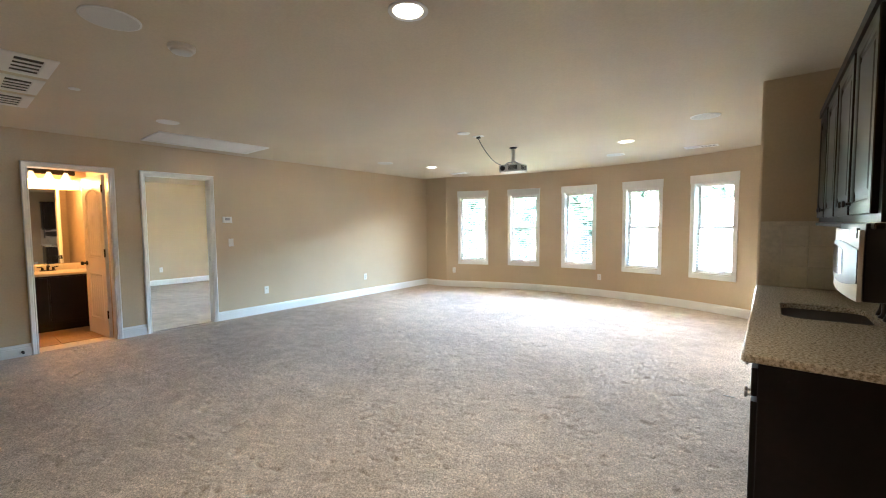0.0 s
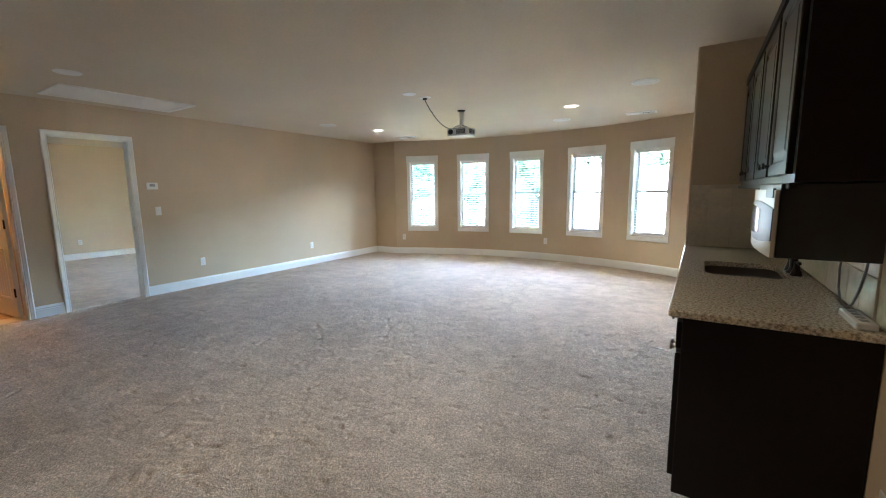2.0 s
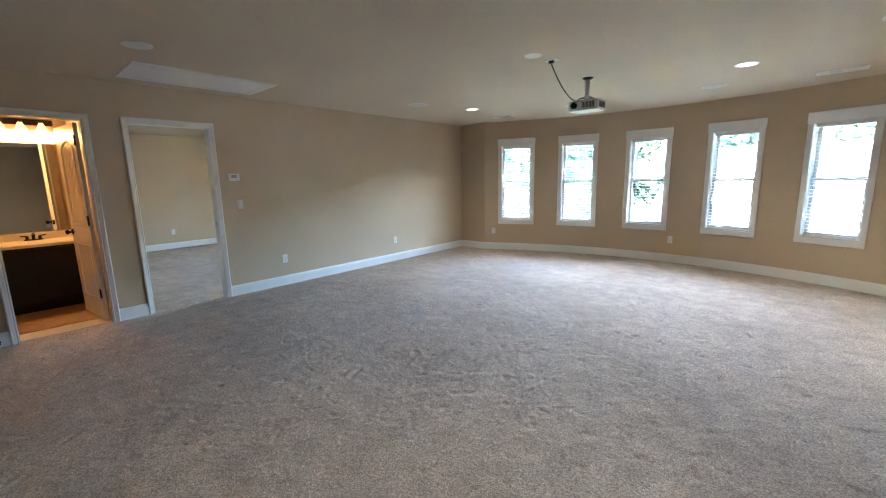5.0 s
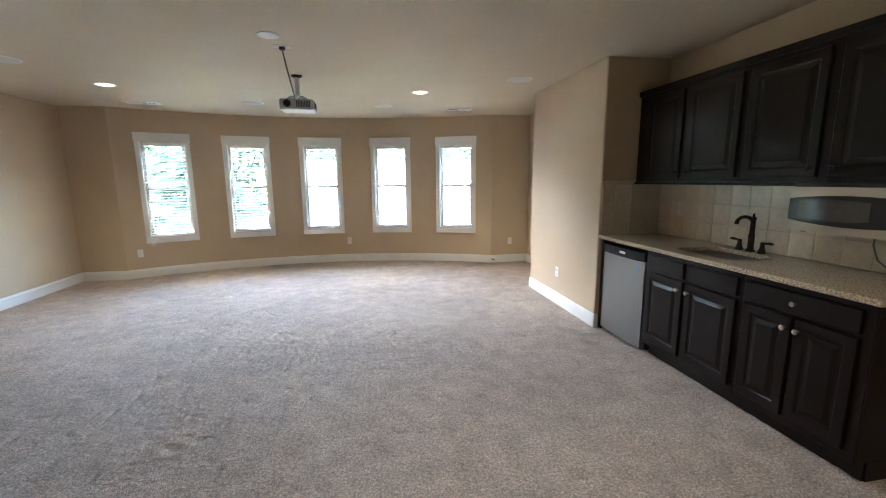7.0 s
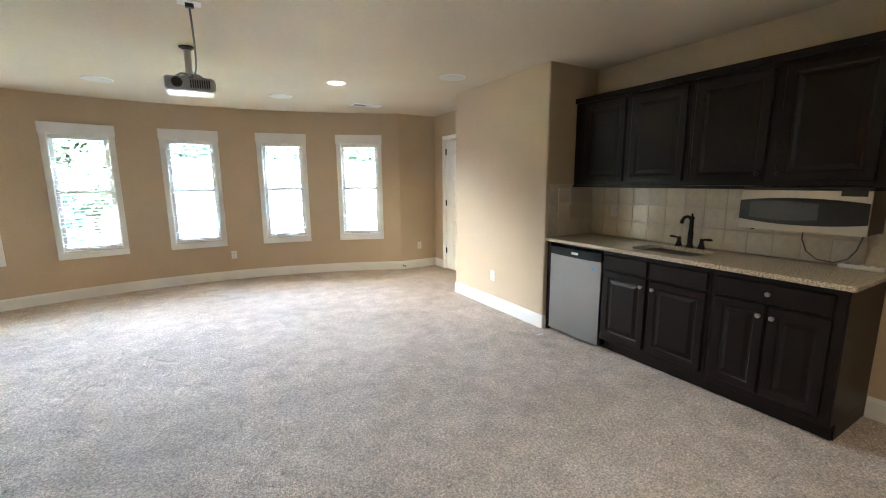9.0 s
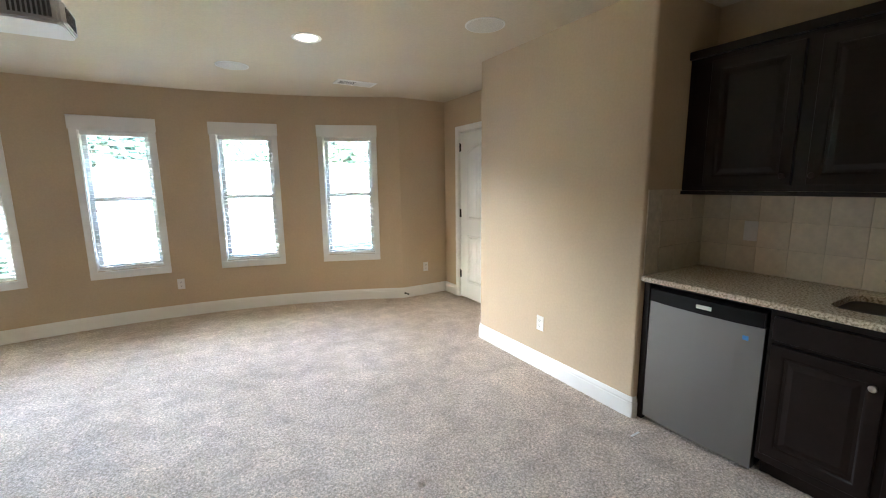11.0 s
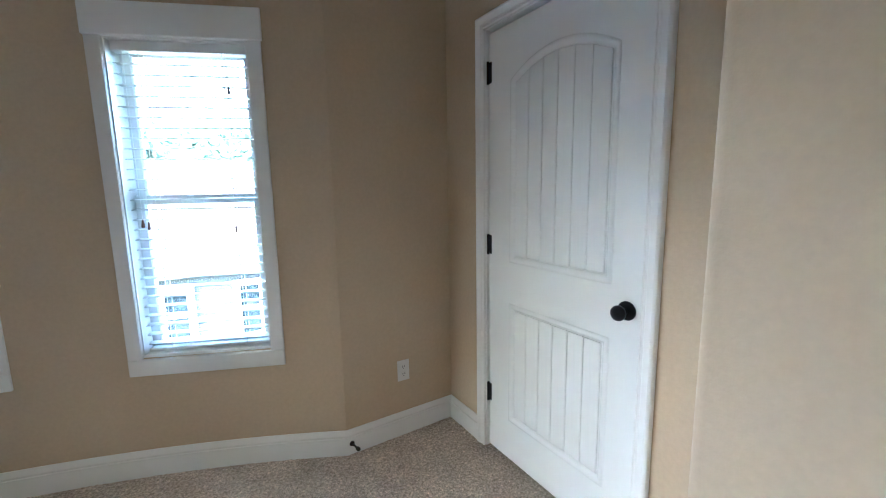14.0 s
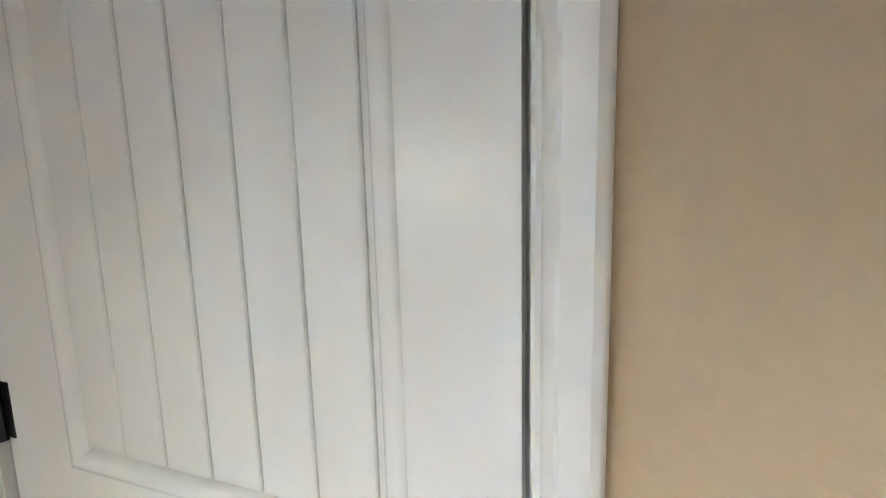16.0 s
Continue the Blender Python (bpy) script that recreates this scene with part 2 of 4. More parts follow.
def part(name, bm, mat, parent, label="", smooth=False):
    ob = new(name, finish(name, bm, mat, smooth))
    ob.parent = parent
    return tagged(ob, label)


def again(name, source, parent, at=(0, 0, 0)):
    """Another part on the same mesh."""
    ob = new(name, source.data)
    ob.parent, ob.location = parent, at
    return ob


def thing(name, label, category, m=None, group="", kind=""):
    ob = new(name)
    ob.empty_display_size = 0.1
    if m is not None:
        ob.matrix_world = m
    return tagged(ob, label, category, group, kind)


def setting(name, bm, mat, label, category, smooth=False):
    return tagged(new(name, finish(name, bm, mat, smooth)), label, category, kind="structure")


B = bmesh.new


def grid_wall(name, place, us, zs, holes, label, mat=PAINT):
    """A wall with thickness: cells of (u, z), less the holes; place(u, z, side) gives the point on its room side (0) or back (1)."""
    us = sorted({*us, *(h[0] for h in holes), *(h[1] for h in holes)})
    zs = sorted({*zs, *(h[2] for h in holes), *(h[3] for h in holes)})
    full = {(i, j) for i in range(len(us) - 1) for j in range(len(zs) - 1)
            if not any(h[0] <= (us[i] + us[i + 1]) / 2 <= h[1] and h[2] <= (zs[j] + zs[j + 1]) / 2 <= h[3] for h in holes)}
    bm, seen = bmesh.new(), {}

    def v(i, j, s):
        if (i, j, s) not in seen:
            seen[i, j, s] = bm.verts.new(place(us[i], zs[j], s))
        return seen[i, j, s]

    for i, j in full:
        for s in (0, 1):
            bm.faces.new((v(i, j, s), v(i + 1, j, s), v(i + 1, j + 1, s), v(i, j + 1, s)))
        for (di, dj), (a, b) in {(-1, 0): ((i, j), (i, j + 1)), (1, 0): ((i + 1, j), (i + 1, j + 1)), (0, -1): ((i, j), (i + 1, j)), (0, 1): ((i, j + 1), (i + 1, j + 1))}.items():
            if (i + di, j + dj) not in full:
                bm.faces.new((v(*a, 0), v(*b, 0), v(*b, 1), v(*a, 1)))
    return tagged(new(name, finish(name, bm, mat, True, 12)), label, "wall", kind="structure")


def straight(x0, y0, x1, y1, back):
    """The placing of a straight wall from one end to the other, u in metres; back: the vector from its face to its back."""
    d = Vector((x1 - x0, y1 - y0, 0))
    length = d.length
    d = d / length
    return lambda u, z, s: Vector((x0, y0, 0)) + d * u + Vector(back) * s + Vector((0, 0, z))


# ---- floors and ceiling ----
bm = B()
box(bm, WEST - 0.06, 0.8, SOUTH - 0.1, 8.60, -0.12, 0.0)
setting("floor_slab", bm, CARPET, "carpet underlay", "floor").location.z = -0.02


def pile(x0, x1, y0, y1, cell):
    """The carpet's pile: a sheet of small uneven tufts."""
    nx, ny = int((x1 - x0) / cell), int((y1 - y0) / cell)
    g = np.random.default_rng(3)

    def soft(step):
        a = g.random((ny // step + 3, nx // step + 3))
        yy, xx = np.arange(ny + 1) / step, np.arange(nx + 1) / step
        iy, ix = yy.astype(int), xx.astype(int)
        fy, fx = (yy - iy)[:, None], (xx - ix)[None, :]
        fy, fx = fy * fy * (3 - 2 * fy), fx * fx * (3 - 2 * fx)
        p, q, r, t = a[iy][:, ix], a[iy][:, ix + 1], a[iy + 1][:, ix], a[iy + 1][:, ix + 1]
        return (p * (1 - fx) + q * fx) * (1 - fy) + (r * (1 - fx) + t * fx) * fy - 0.5

    h = 0.0048 * soft(1) + 0.003 * soft(2) + 0.002 * soft(5) * (0.5 + 1.0 * (soft(60) + 0.5)) + 0.003 * soft(25)
    h -= 0.007 * np.clip((-0.33 - soft(3)) * 12, 0, 1)     # small pits between the tufts
    xs = x0 + (np.arange(nx + 1)[None, :] + 0.35 * (g.random((ny + 1, nx + 1)) - 0.5)) * (x1 - x0) / nx
    ys = y0 + (np.arange(ny + 1)[:, None] + 0.35 * (g.random((ny + 1, nx + 1)) - 0.5)) * (y1 - y0) / ny
    co = np.stack([xs, ys, h], -1).reshape(-1, 3)
    k = np.arange(ny)[:, None] * (nx + 1) + np.arange(nx)[None, :]
    quads = np.stack([k, k + 1, k + nx + 2, k + nx + 1], -1).reshape(-1)
    me = bpy.data.meshes.new("floor")
    me.vertices.add(len(co))
    me.vertices.foreach_set("co", co.reshape(-1))
    me.loops.add(len(quads))
    me.loops.foreach_set("vertex_index", quads)
    me.polygons.add(len(quads) // 4)
    me.polygons.foreach_set("loop_start", np.arange(0, len(quads), 4))
    me.update(calc_edges=True)
    me.polygons.foreach_set("use_smooth", [True] * (len(quads) // 4))
    me.materials.append(CARPET)
    return tagged(new("floor", me), "greige cut-pile carpet, tinted in soft patches for the shading of its lay", "carpet", kind="structure")


pile(WEST - 0.03, EAST, SOUTH, 8.40, 0.0135)
bm = B()
box(bm, -11.5, WEST - 0.07, 2.05, 7.2, -0.12, 0.0)
setting("floor_bedroom", bm, CARPET, "greige carpet in the side room", "carpet")
bm = B()
box(bm, -8.0, WEST - 0.062, 0.2, 2.04, -0.12, -0.006)
bath_floor = setting("floor_bathroom", bm, GROUT, "tan tiled bathroom floor", "floor")
bm = B()
box(bm, -11.6, 0.9, SOUTH - 0.2, 8.75, CEIL, CEIL + 0.15)
setting("ceiling", bm, CEILING, "flat beige painted ceiling", "ceiling")

# an added overhang, out of view, that blocks steep sky light at the bowed wall
bm = B()
ring = [(MID + (RAD + r) * math.sin(radians(a)), APEX - RAD + (RAD + r) * math.cos(radians(a)), CEIL + 0.16) for r, span in ((2.3, range(-36, 37, 3)), (-0.2, range(36, -37, -3))) for a in span]
prism(bm, ring, (0, 0, 0.18))
setting("sky_shade", bm, TRIM, "added white overhang, unseen, that keeps high sky light off the window wall", "roof")

# ---- walls ----
BATH, BED = (1.200, 1.880), (2.250, 3.005)     # clear openings
DOORTOP = 2.035
L = YC - SOUTH
grid_wall("wall_west", straight(WEST, SOUTH, WEST, YC + 0.2, (-0.12, 0, 0)), [0, L + 0.2], [0, CEIL],
          [(BATH[0] - 0.02 - SOUTH, BATH[1] + 0.02 - SOUTH, -0.1, DOORTOP + 0.02), (BED[0] - 0.02 - SOUTH, BED[1] + 0.02 - SOUTH, -0.1, DOORTOP + 0.02)],
          "tan painted long wall with two doorways")


def bow(u, z, s):
    """The window wall: u runs from the west corner; flat ends and a bowed middle (u there in degrees from the middle)."""
    if abs(u) > 100:
        x = (u + 1000) if u < 0 else (u - 1000)
        y = YC + (YB - YC) * (1 - min(1, max(0, (abs(x - MID) - BEND) / (WEST * -1 + MID - BEND))))
        return Vector((x, y + 0.16 * s, z))
    a = radians(u)
    r = RAD + 0.16 * s
    return Vector((MID + r * math.sin(a), APEX - RAD + r * math.cos(a), z))


EDGE = math.degrees(math.asin(BEND / RAD))
HALF = math.degrees(WIN_W / 2 / RAD)
us = [WEST - 0.12 - 1000] + [-EDGE + 2 * EDGE * k / 48 for k in range(49)] + [NOOK + 0.12 + 1000]
grid_wall("wall_north", bow, us, [0, CEIL], [(a - HALF, a + HALF, WIN_Z0, WIN_Z1) for a in WIN_ANGLES], "tan painted bowed wall with five windows")
CLOSET = (6.545, 7.357)
grid_wall("wall_nook", straight(NOOK, 6.0, NOOK, YC + 0.1, (0.14, 0, 0)), [0, 1.8], [0, CEIL], [(CLOSET[0] - 0.02 - 6, CLOSET[1] + 0.02 - 6, -0.1, DOORTOP + 0.02)], "tan painted wall with a closet door")
bm = B()
box(bm, 0.0, 0.75, 4.52, 6.09, 0, CEIL)
bmesh.ops.bevel(bm, geom=[e for e in bm.edges if abs(e.verts[0].co.x) < 1e-4 and abs(e.verts[1].co.x) < 1e-4 and abs(e.verts[0].co.z - e.verts[1].co.z) > 1], offset=0.02, segments=5, profile=0.5, affect="EDGES")
setting("wall_stub", bm, PAINT, "tan painted wall block with rounded corners", "wall", smooth=True)
grid_wall("wall_east", straight(EAST, SOUTH, EAST, 4.53, (0.12, 0, 0)), [0, 4.53 - SOUTH], [0, CEIL], [], "tan painted wall behind the wet bar")
grid_wall("wall_south", straight(WEST - 0.12, SOUTH, EAST + 0.12, SOUTH, (0, -0.12, 0)), [0, EAST - WEST + 0.24], [0, CEIL], [], "tan painted end wall")
bm = B()
box(bm, 0.76, 0.82, 6.2, 7.7, 0, CEIL)
setting("wall_closet", bm, PAINT, "tan painted closet wall", "wall")
# bedroom and bathroom shells
BEDN = 7.0
grid_wall("wall_bedroom_west", straight(-11.2, 2.05, -11.2, BEDN, (-0.12, 0, 0)), [0, BEDN - 2.05], [0, CEIL], [], "tan painted far wall of the side room")
grid_wall("wall_bedroom_north", straight(-11.32, BEDN, WEST - 0.12, BEDN, (0, 0.14, 0)), [0, 5.05], [0, CEIL], [(2.9, 4.0, 0.6, 2.0)], "tan painted wall with openings to daylight")
grid_wall("wall_bedroom_south", straight(-11.32, 2.06, WEST - 0.121, 2.06, (0, -0.08, 0)), [0, 5.04], [0, CEIL], [], "tan painted partition")
grid_wall("wall_bath_west", straight(-7.85, 0.2, -7.85, 1.979, (-0.1, 0, 0)), [0, 1.779], [0, CEIL], [], "tan painted bathroom wall")
grid_wall("wall_bath_south", straight(-7.95, 0.3, WEST - 0.121, 0.3, (0, -0.1, 0)), [0, 1.675], [0, CEIL], [], "tan painted bathroom side wall")


# ---- baseboards ----
BASE = [(0, 0), (0.016, 0), (0.016, 0.092), (0.012, 0.094), (0.012, 0.100), (0.014, 0.104), (0.009, 0.120), (0.005, 0.130), (0, 0.130)]


def baseboard(pts):
    bm = B()
    sweep(bm, [(x, y, 0) for x, y in pts], (0, 0, 1), BASE)
    return setting("baseboard", bm, TRIM, "white painted wooden baseboard", "baseboard", smooth=True)


arc = [bow(EDGE - 2 * EDGE * k / 40, 0, 0).xy for k in range(41)]
CW = 0.06   # casing width
baseboard([(NOOK, CLOSET[1] + CW), (NOOK, YC)] + [tuple(p) for p in arc] + [(WEST, YC), (WEST, BED[1] + CW)])
baseboard([(WEST, BED[0] - CW), (WEST, BATH[1] + CW)])
baseboard([(WEST, BATH[0] - CW), (WEST, SOUTH), (EAST, SOUTH), (EAST, 2.43)])
baseboard([(0.03, 4.52), (0.018, 4.52), (0.005, 4.525), (0.0, 4.54), (0, 6.07), (0.005, 6.085), (0.02, 6.09), (NOOK, 6.09), (NOOK, CLOSET[0] - CW)])
baseboard([(-11.2, BEDN), (-11.2, 2.06)])

# ---- doors ----
CASE = [(0, 0), (0, 0.012), (0.005, 0.016), (0.010, 0.012), (0.015, 0.012), (0.019, 0.017), (0.036, 0.020), (0.043, 0.024), (0.050, 0.022), (0.055, 0.016), (0.055, 0)]


def casing(name, wall_x, side, y0, y1, label, depth):
    """The white frame of an opening in a wall along y: jambs and casing. side: +1 where the room lies at greater x."""
    top = thing(name, label, "door frame", kind="structure")
    path = [(wall_x, y0, 0), (wall_x, y0, DOORTOP), (wall_x, y1, DOORTOP), (wall_x, y1, 0)]
    n = (side, 0, 0)
    if side < 0:
        path = path[::-1]
    bm = B()
    sweep(bm, path[::-1], n, [(-a - 0.005, b) for a, b in CASE])
    part("casing", bm, TRIM, top, smooth=True)
    for a, b in ((y0 - 0.02, y0 + 0.0), (y1, y1 + 0.02)):
        bm = B()
        box(bm, min(wall_x, wall_x - side * depth), max(wall_x, wall_x - side * depth), a, b, 0, DOORTOP + 0.02)
        part("jamb", bm, TRIM, top)
    bm = B()
    box(bm, min(wall_x, wall_x - side * depth), max(wall_x, wall_x - side * depth), y0, y1, DOORTOP, DOORTOP + 0.02)
    part("head_jamb", bm, TRIM, top)
    return top


casing("door_frame_bathroom", WEST, 1, *BATH, "white painted door frame of the bathroom", 0.12)
casing("door_frame_bedroom", WEST, 1, *BED, "white painted frame of an open doorway", 0.12)
casing("door_frame_closet", NOOK, -1, *CLOSET, "white painted closet door frame", 0.14)


jambs = bpy.data.objects["door_frame_bedroom"]
for z in (0.27, 1.05, 1.83):
    bm = B()
    box(bm, WEST - 0.085, WEST - 0.045, BED[0] - 0.0005, BED[0] + 0.003, z - 0.045, z + 0.045, 0.001)
    turned(bm, [(0.006, -0.045), (0.006, 0.045)], (WEST - 0.045, BED[0] + 0.004, z), n=8)
    part("hinge", bm, NICKEL, jambs, "satin metal hinge leaf")
bm = B()
box(bm, WEST - 0.075, WEST - 0.045, BED[1] - 0.003, BED[1] + 0.0005, 0.89, 0.95, 0.001)
part("strike_plate", bm, NICKEL, jambs, "satin metal strike plate")


def panel_door(label, width, m):
    """A two-panel door with an arched top panel and plank grooves. Local: hinge at x = 0, x across, face at y = 0 looking to -y, z up."""
    h, t = 2.02, 0.035
    d = thing("door", label, "door", m)
    sr = width - 0.118 if width > 0.75 else width - 0.11
    sl = 0.150 if width > 0.75 else 0.11
    zb, zl0, zl1, spring, rise = 0.21, 0.800, 0.992, 1.79, 0.085
    bm = B()
    box(bm, 0.003, width - 0.003, 0.010, t, 0.012, h)
    part("core", bm, DOORP, d)

    def arch(x, inset=0.0):
        u = (x - sl) / (sr - sl) * 2 - 1
        return spring - inset + rise * (1 - u * u)

    for x0, x1 in ((0.003, sl), (sr, width - 0.003)):
        bm = B()
        box(bm, x0, x1, 0, 0.0105, 0.012, h)
        part("stile", bm, DOORP, d)
    for z0, z1 in ((0.012, zb), (zl0, zl1)):
        bm = B()
        box(bm, sl, sr, 0, 0.0105, z0, z1)
        part("rail", bm, DOORP, d)
    bm = B()
    curve = [(sl + (sr - sl) * k / 16, 0, arch(sl + (sr - sl) * k / 16)) for k in range(17)]
    prism(bm, [(sl, 0, h), *curve, (sr, 0, h)], (0, 0.0105, 0))
    part("top_rail", bm, DOORP, d)
    # sticking round the two panels
    mould = [(0, 0), (0.004, 0.0035), (0.012, 0.0045), (0.018, 0.002), (0.026, -0.004), (0.03, -0.0095), (0, -0.0095)]
    for loop in ([(sl, 0, zb), (sr, 0, zb), (sr, 0, zl0), (sl, 0, zl0)], [(sl, 0, zl1), (sr, 0, zl1), *curve[::-1]]):
        bm = B()
        sweep(bm, loop, (0, -1, 0), mould, closed=True)
        part("panel_moulding", bm, DOORP, d, smooth=True)
    # planks
    x0, x1 = sl + 0.030, sr - 0.036
    w = (x1 - x0) / 6
    for k in range(6):
        a, b = x0 + w * k + 0.0012, x0 + w * (k + 1) - 0.0012
        for lo, hi in ((zb + 0.034, None), (zl1 + 0.034, 1)):
            ha, hb = (zl0 - 0.034,) * 2 if hi is None else (arch(a, 0.034), arch(b, 0.034))
            bm = B()
            prism(bm, [(a, 0.0045, lo), (b, 0.0045, lo), (b, 0.0045, hb), (a, 0.0045, ha)], (0, 0.006, 0))
            bmesh.ops.bevel(bm, geom=[e for e in bm.edges if e.verts[0].co.y < 0.005 and e.verts[1].co.y < 0.005], offset=0.0018, segments=1, affect="EDGES")
            part("plank", bm, DOORP, d)
    # hinges
    for z in (0.301, 1.062, 1.851):
        bm = B()
        turned(bm, [(0.0068, -0.05), (0.0068, 0.05)], (-0.001, -0.005, z), n=10)
        box(bm, -0.004, 0.022, -0.0015, 0.004, z - 0.046, z + 0.046, 0.001)
        part("hinge", bm, BLACKM, d, "black butt hinge")
    # knob and latch
    kx, kz = width - 0.054, 0.915
    bm = B()
    turned(bm, [(0.001, 0.0), (0.033, 0.0), (0.033, -0.005), (0.028, -0.010), (0.012, -0.013), (0.011, -0.030), (0.018, -0.034), (0.0245, -0.041), (0.0265, -0.049), (0.0245, -0.057), (0.018, -0.063), (0.009, -0.066), (0.001, -0.067)], (kx, 0, kz), axis="y", n=28)
    part("knob", bm, BLACKM, d, "black round door knob", smooth=True)
    bm = B()
    box(bm, width - 0.004, width + 0.0012, 0.004, 0.03, kz - 0.03, kz + 0.03, 0.001)
    part("latch_plate", bm, BLACKM, d)
    return d


# closet door: hinge at the far end, face to the room
panel_door("closed white two-panel closet door with plank grooves", CLOSET[1] - CLOSET[0] - 0.008, pose(NOOK + 0.014, CLOSET[1] - 0.002, 0, 0, 0, -90))
bm = B()
box(bm, NOOK + 0.056, NOOK + 0.07, CLOSET[0], CLOSET[0] + 0.03, 0, DOORTOP)
box(bm, NOOK + 0.056, NOOK + 0.07, CLOSET[1] - 0.03, CLOSET[1], 0, DOORTOP)
setting("door_stop", bm, TRIM, "white painted door stop strips", "trim")
# bathroom door: swung into the bathroom
panel_door("white two-panel bathroom door standing open", BATH[1] - BATH[0] - 0.004, pose(WEST - 0.118, BATH[1] - 0.045, 0, 0, 0, 6) @ Matrix.Diagonal((-1, 1, 1, 1)))


# ---- windows and blinds ----
def window(n, angle):
    """A double-hung window in the bowed wall. Local: x to the right, y outwards, z up, from the wall's face."""
    a = radians(-angle)
    c = bow(angle, 0, 0)
    m = Matrix.Translation((c.x, c.y, 0)) @ Matrix.Rotation(a, 4, "Z")
    w = thing("window_%d" % n, "white double-hung window with flat white casing", "window", m, kind="structure")
    h, z0, z1 = WIN_W / 2, WIN_Z0, WIN_Z1
    for x0, x1 in ((-h - 0.055, -h + 0.006), (h - 0.006, h + 0.055)):
        bm = B()
        box(bm, x0, x1, -0.02, 0.01, z0 - 0.006, z1 - 0.006, 0.003)
        part("side_casing", bm, TRIM, w)
    bm = B()
    box(bm, -h - 0.062, h + 0.062, -0.026, 0.01, z1 - 0.006, z1 + 0.125, 0.003)
    part("head_casing", bm, TRIM, w)
    bm = B()
    box(bm, -h - 0.055, h + 0.055, -0.022, 0.01, z0 - 0.083, z0 - 0.006, 0.003)
    part("apron", bm, TRIM, w)
    bm = B()
    for x0, x1 in ((-h - 0.001, -h + 0.012), (h - 0.012, h + 0.001)):
        box(bm, x0, x1, -0.004, 0.15, z0, z1)
    box(bm, -h, h, -0.004, 0.15, z0 - 0.002, z0 + 0.012)
    box(bm, -h, h, -0.004, 0.15, z1 - 0.012, z1 + 0.002)
    part("jamb_liner", bm, TRIM, w)
    mid = 1.305
    for nm, za, zb, y in (("lower_sash", z0 + 0.012, mid + 0.02, 0.085), ("upper_sash", mid - 0.02, z1 - 0.012, 0.112)):
        bm = B()
        x = h - 0.012
        sweep(bm, [(-x, y, za), (x, y, za), (x, y, zb), (-x, y, zb)], (0, -1, 0), [(0, 0.012), (0.036, 0.012), (0.042, 0.004), (0.042, -0.012), (0, -0.012)], closed=True)
        sash = part(nm, bm, VINYL, w)
        bm = B()
        box(bm, -x + 0.038, x - 0.038, y - 0.002, y + 0.002, za + 0.038, zb - 0.038)
        g = part("pane", bm, GLASS, sash)
        g.visible_shadow = False
    bm = B()
    box(bm, -0.03, 0.03, 0.066, 0.074, mid + 0.012, mid + 0.024, 0.002)
    part("sash_lock", bm, VINYL, w)
    # the blind
    b = thing("window_blind", "white slatted blind lowered with its slats open", "blind", m @ pose(0, 0.045, 0), group="blinds in the bowed wall")
    x = h - 0.018
    bm = B()
    box(bm, -x, x, -0.028, 0.022, z1 - 0.055, z1 - 0.013, 0.003)
    part("headrail", bm, SLAT, b)
    bm = B()
    box(bm, -x, x, -0.022, 0.022, z0 + 0.016, z0 + 0.032, 0.003)
    part("bottom_rail", bm, SLAT, b)
    first, step = z0 + 0.055, 0.0445
    bm = B()
    prof = [(-0.021, -0.003), (-0.007, 0.0), (0.007, 0.0), (0.021, -0.003)]
    up = [(-x, y, z + 0.0026) for y, z in prof]
    dn = [(-x, y, z) for y, z in prof]
    prism(bm, up + dn[::-1], (2 * x, 0, 0))
    bmesh.ops.rotate(bm, cent=(0, 0, 0), matrix=Matrix.Rotation(radians(TILTS[n - 1]), 3, "X"), verts=bm.verts)
    slat = part("slat", bm, SLAT, b)
    slat.location.z = first
    k = 1
    while first + k * step < z1 - 0.075:
        again("slat", slat, b, (0, 0, first + k * step))
        k += 1
    for cx in (-x * 0.62, x * 0.62):
        bm = B()
        for y in (-0.022, 0.022):
            box(bm, cx - 0.0012, cx + 0.0012, y - 0.0006, y + 0.0006, z0 + 0.03, z1 - 0.05)
        part("ladder_cord", bm, SLAT, b)
    for cx, zt in ((x * 0.70, z1 - 0.19), (-x * 0.82, mid - 0.085), (-x * 0.73, mid - 0.095), (x * 0.62, mid - 0.12)):
        bm = B()
        tube(bm, [(cx, -0.034, z1 - 0.05), (cx, -0.036, zt)], 0.0011, 5)
        cord = part("pull_cord", bm, SLAT, b)
        bm = B()
        turned(bm, [(0.002, 0.0), (0.004, -0.004), (0.0075, -0.03), (0.0065, -0.036), (0.001, -0.037)], (cx, -0.036, zt), n=10)
        part("tassel", bm, TASSEL, cord, "brown wooden tassel", smooth=True)


def guide(m, w, h):
    """Tells the renderer where daylight comes in; gives no light itself."""
    g = new("daylight_guide", bpy.data.lights.new("daylight_guide", "AREA"))
    g.data.shape, g.data.size, g.data.size_y = "RECTANGLE", w, h
    g.data.cycles.is_portal = True
    g.matrix_world = m


TILTS = [8, 6, -3, 4, 3]
TASSEL = material("brown_tassel", (0.16, 0.075, 0.045), 0.5)
for i, ang in enumerate(WIN_ANGLES):
    window(i + 1, ang)
    c = bow(ang, (WIN_Z0 + WIN_Z1) / 2, 1)
    guide(pose(c.x, c.y, c.z, -90, 0, -ang), WIN_W, WIN_Z1 - WIN_Z0)
guide(pose(-7.87, BEDN + 0.1, 1.3, -90, 0, 0), 1.1, 1.4)


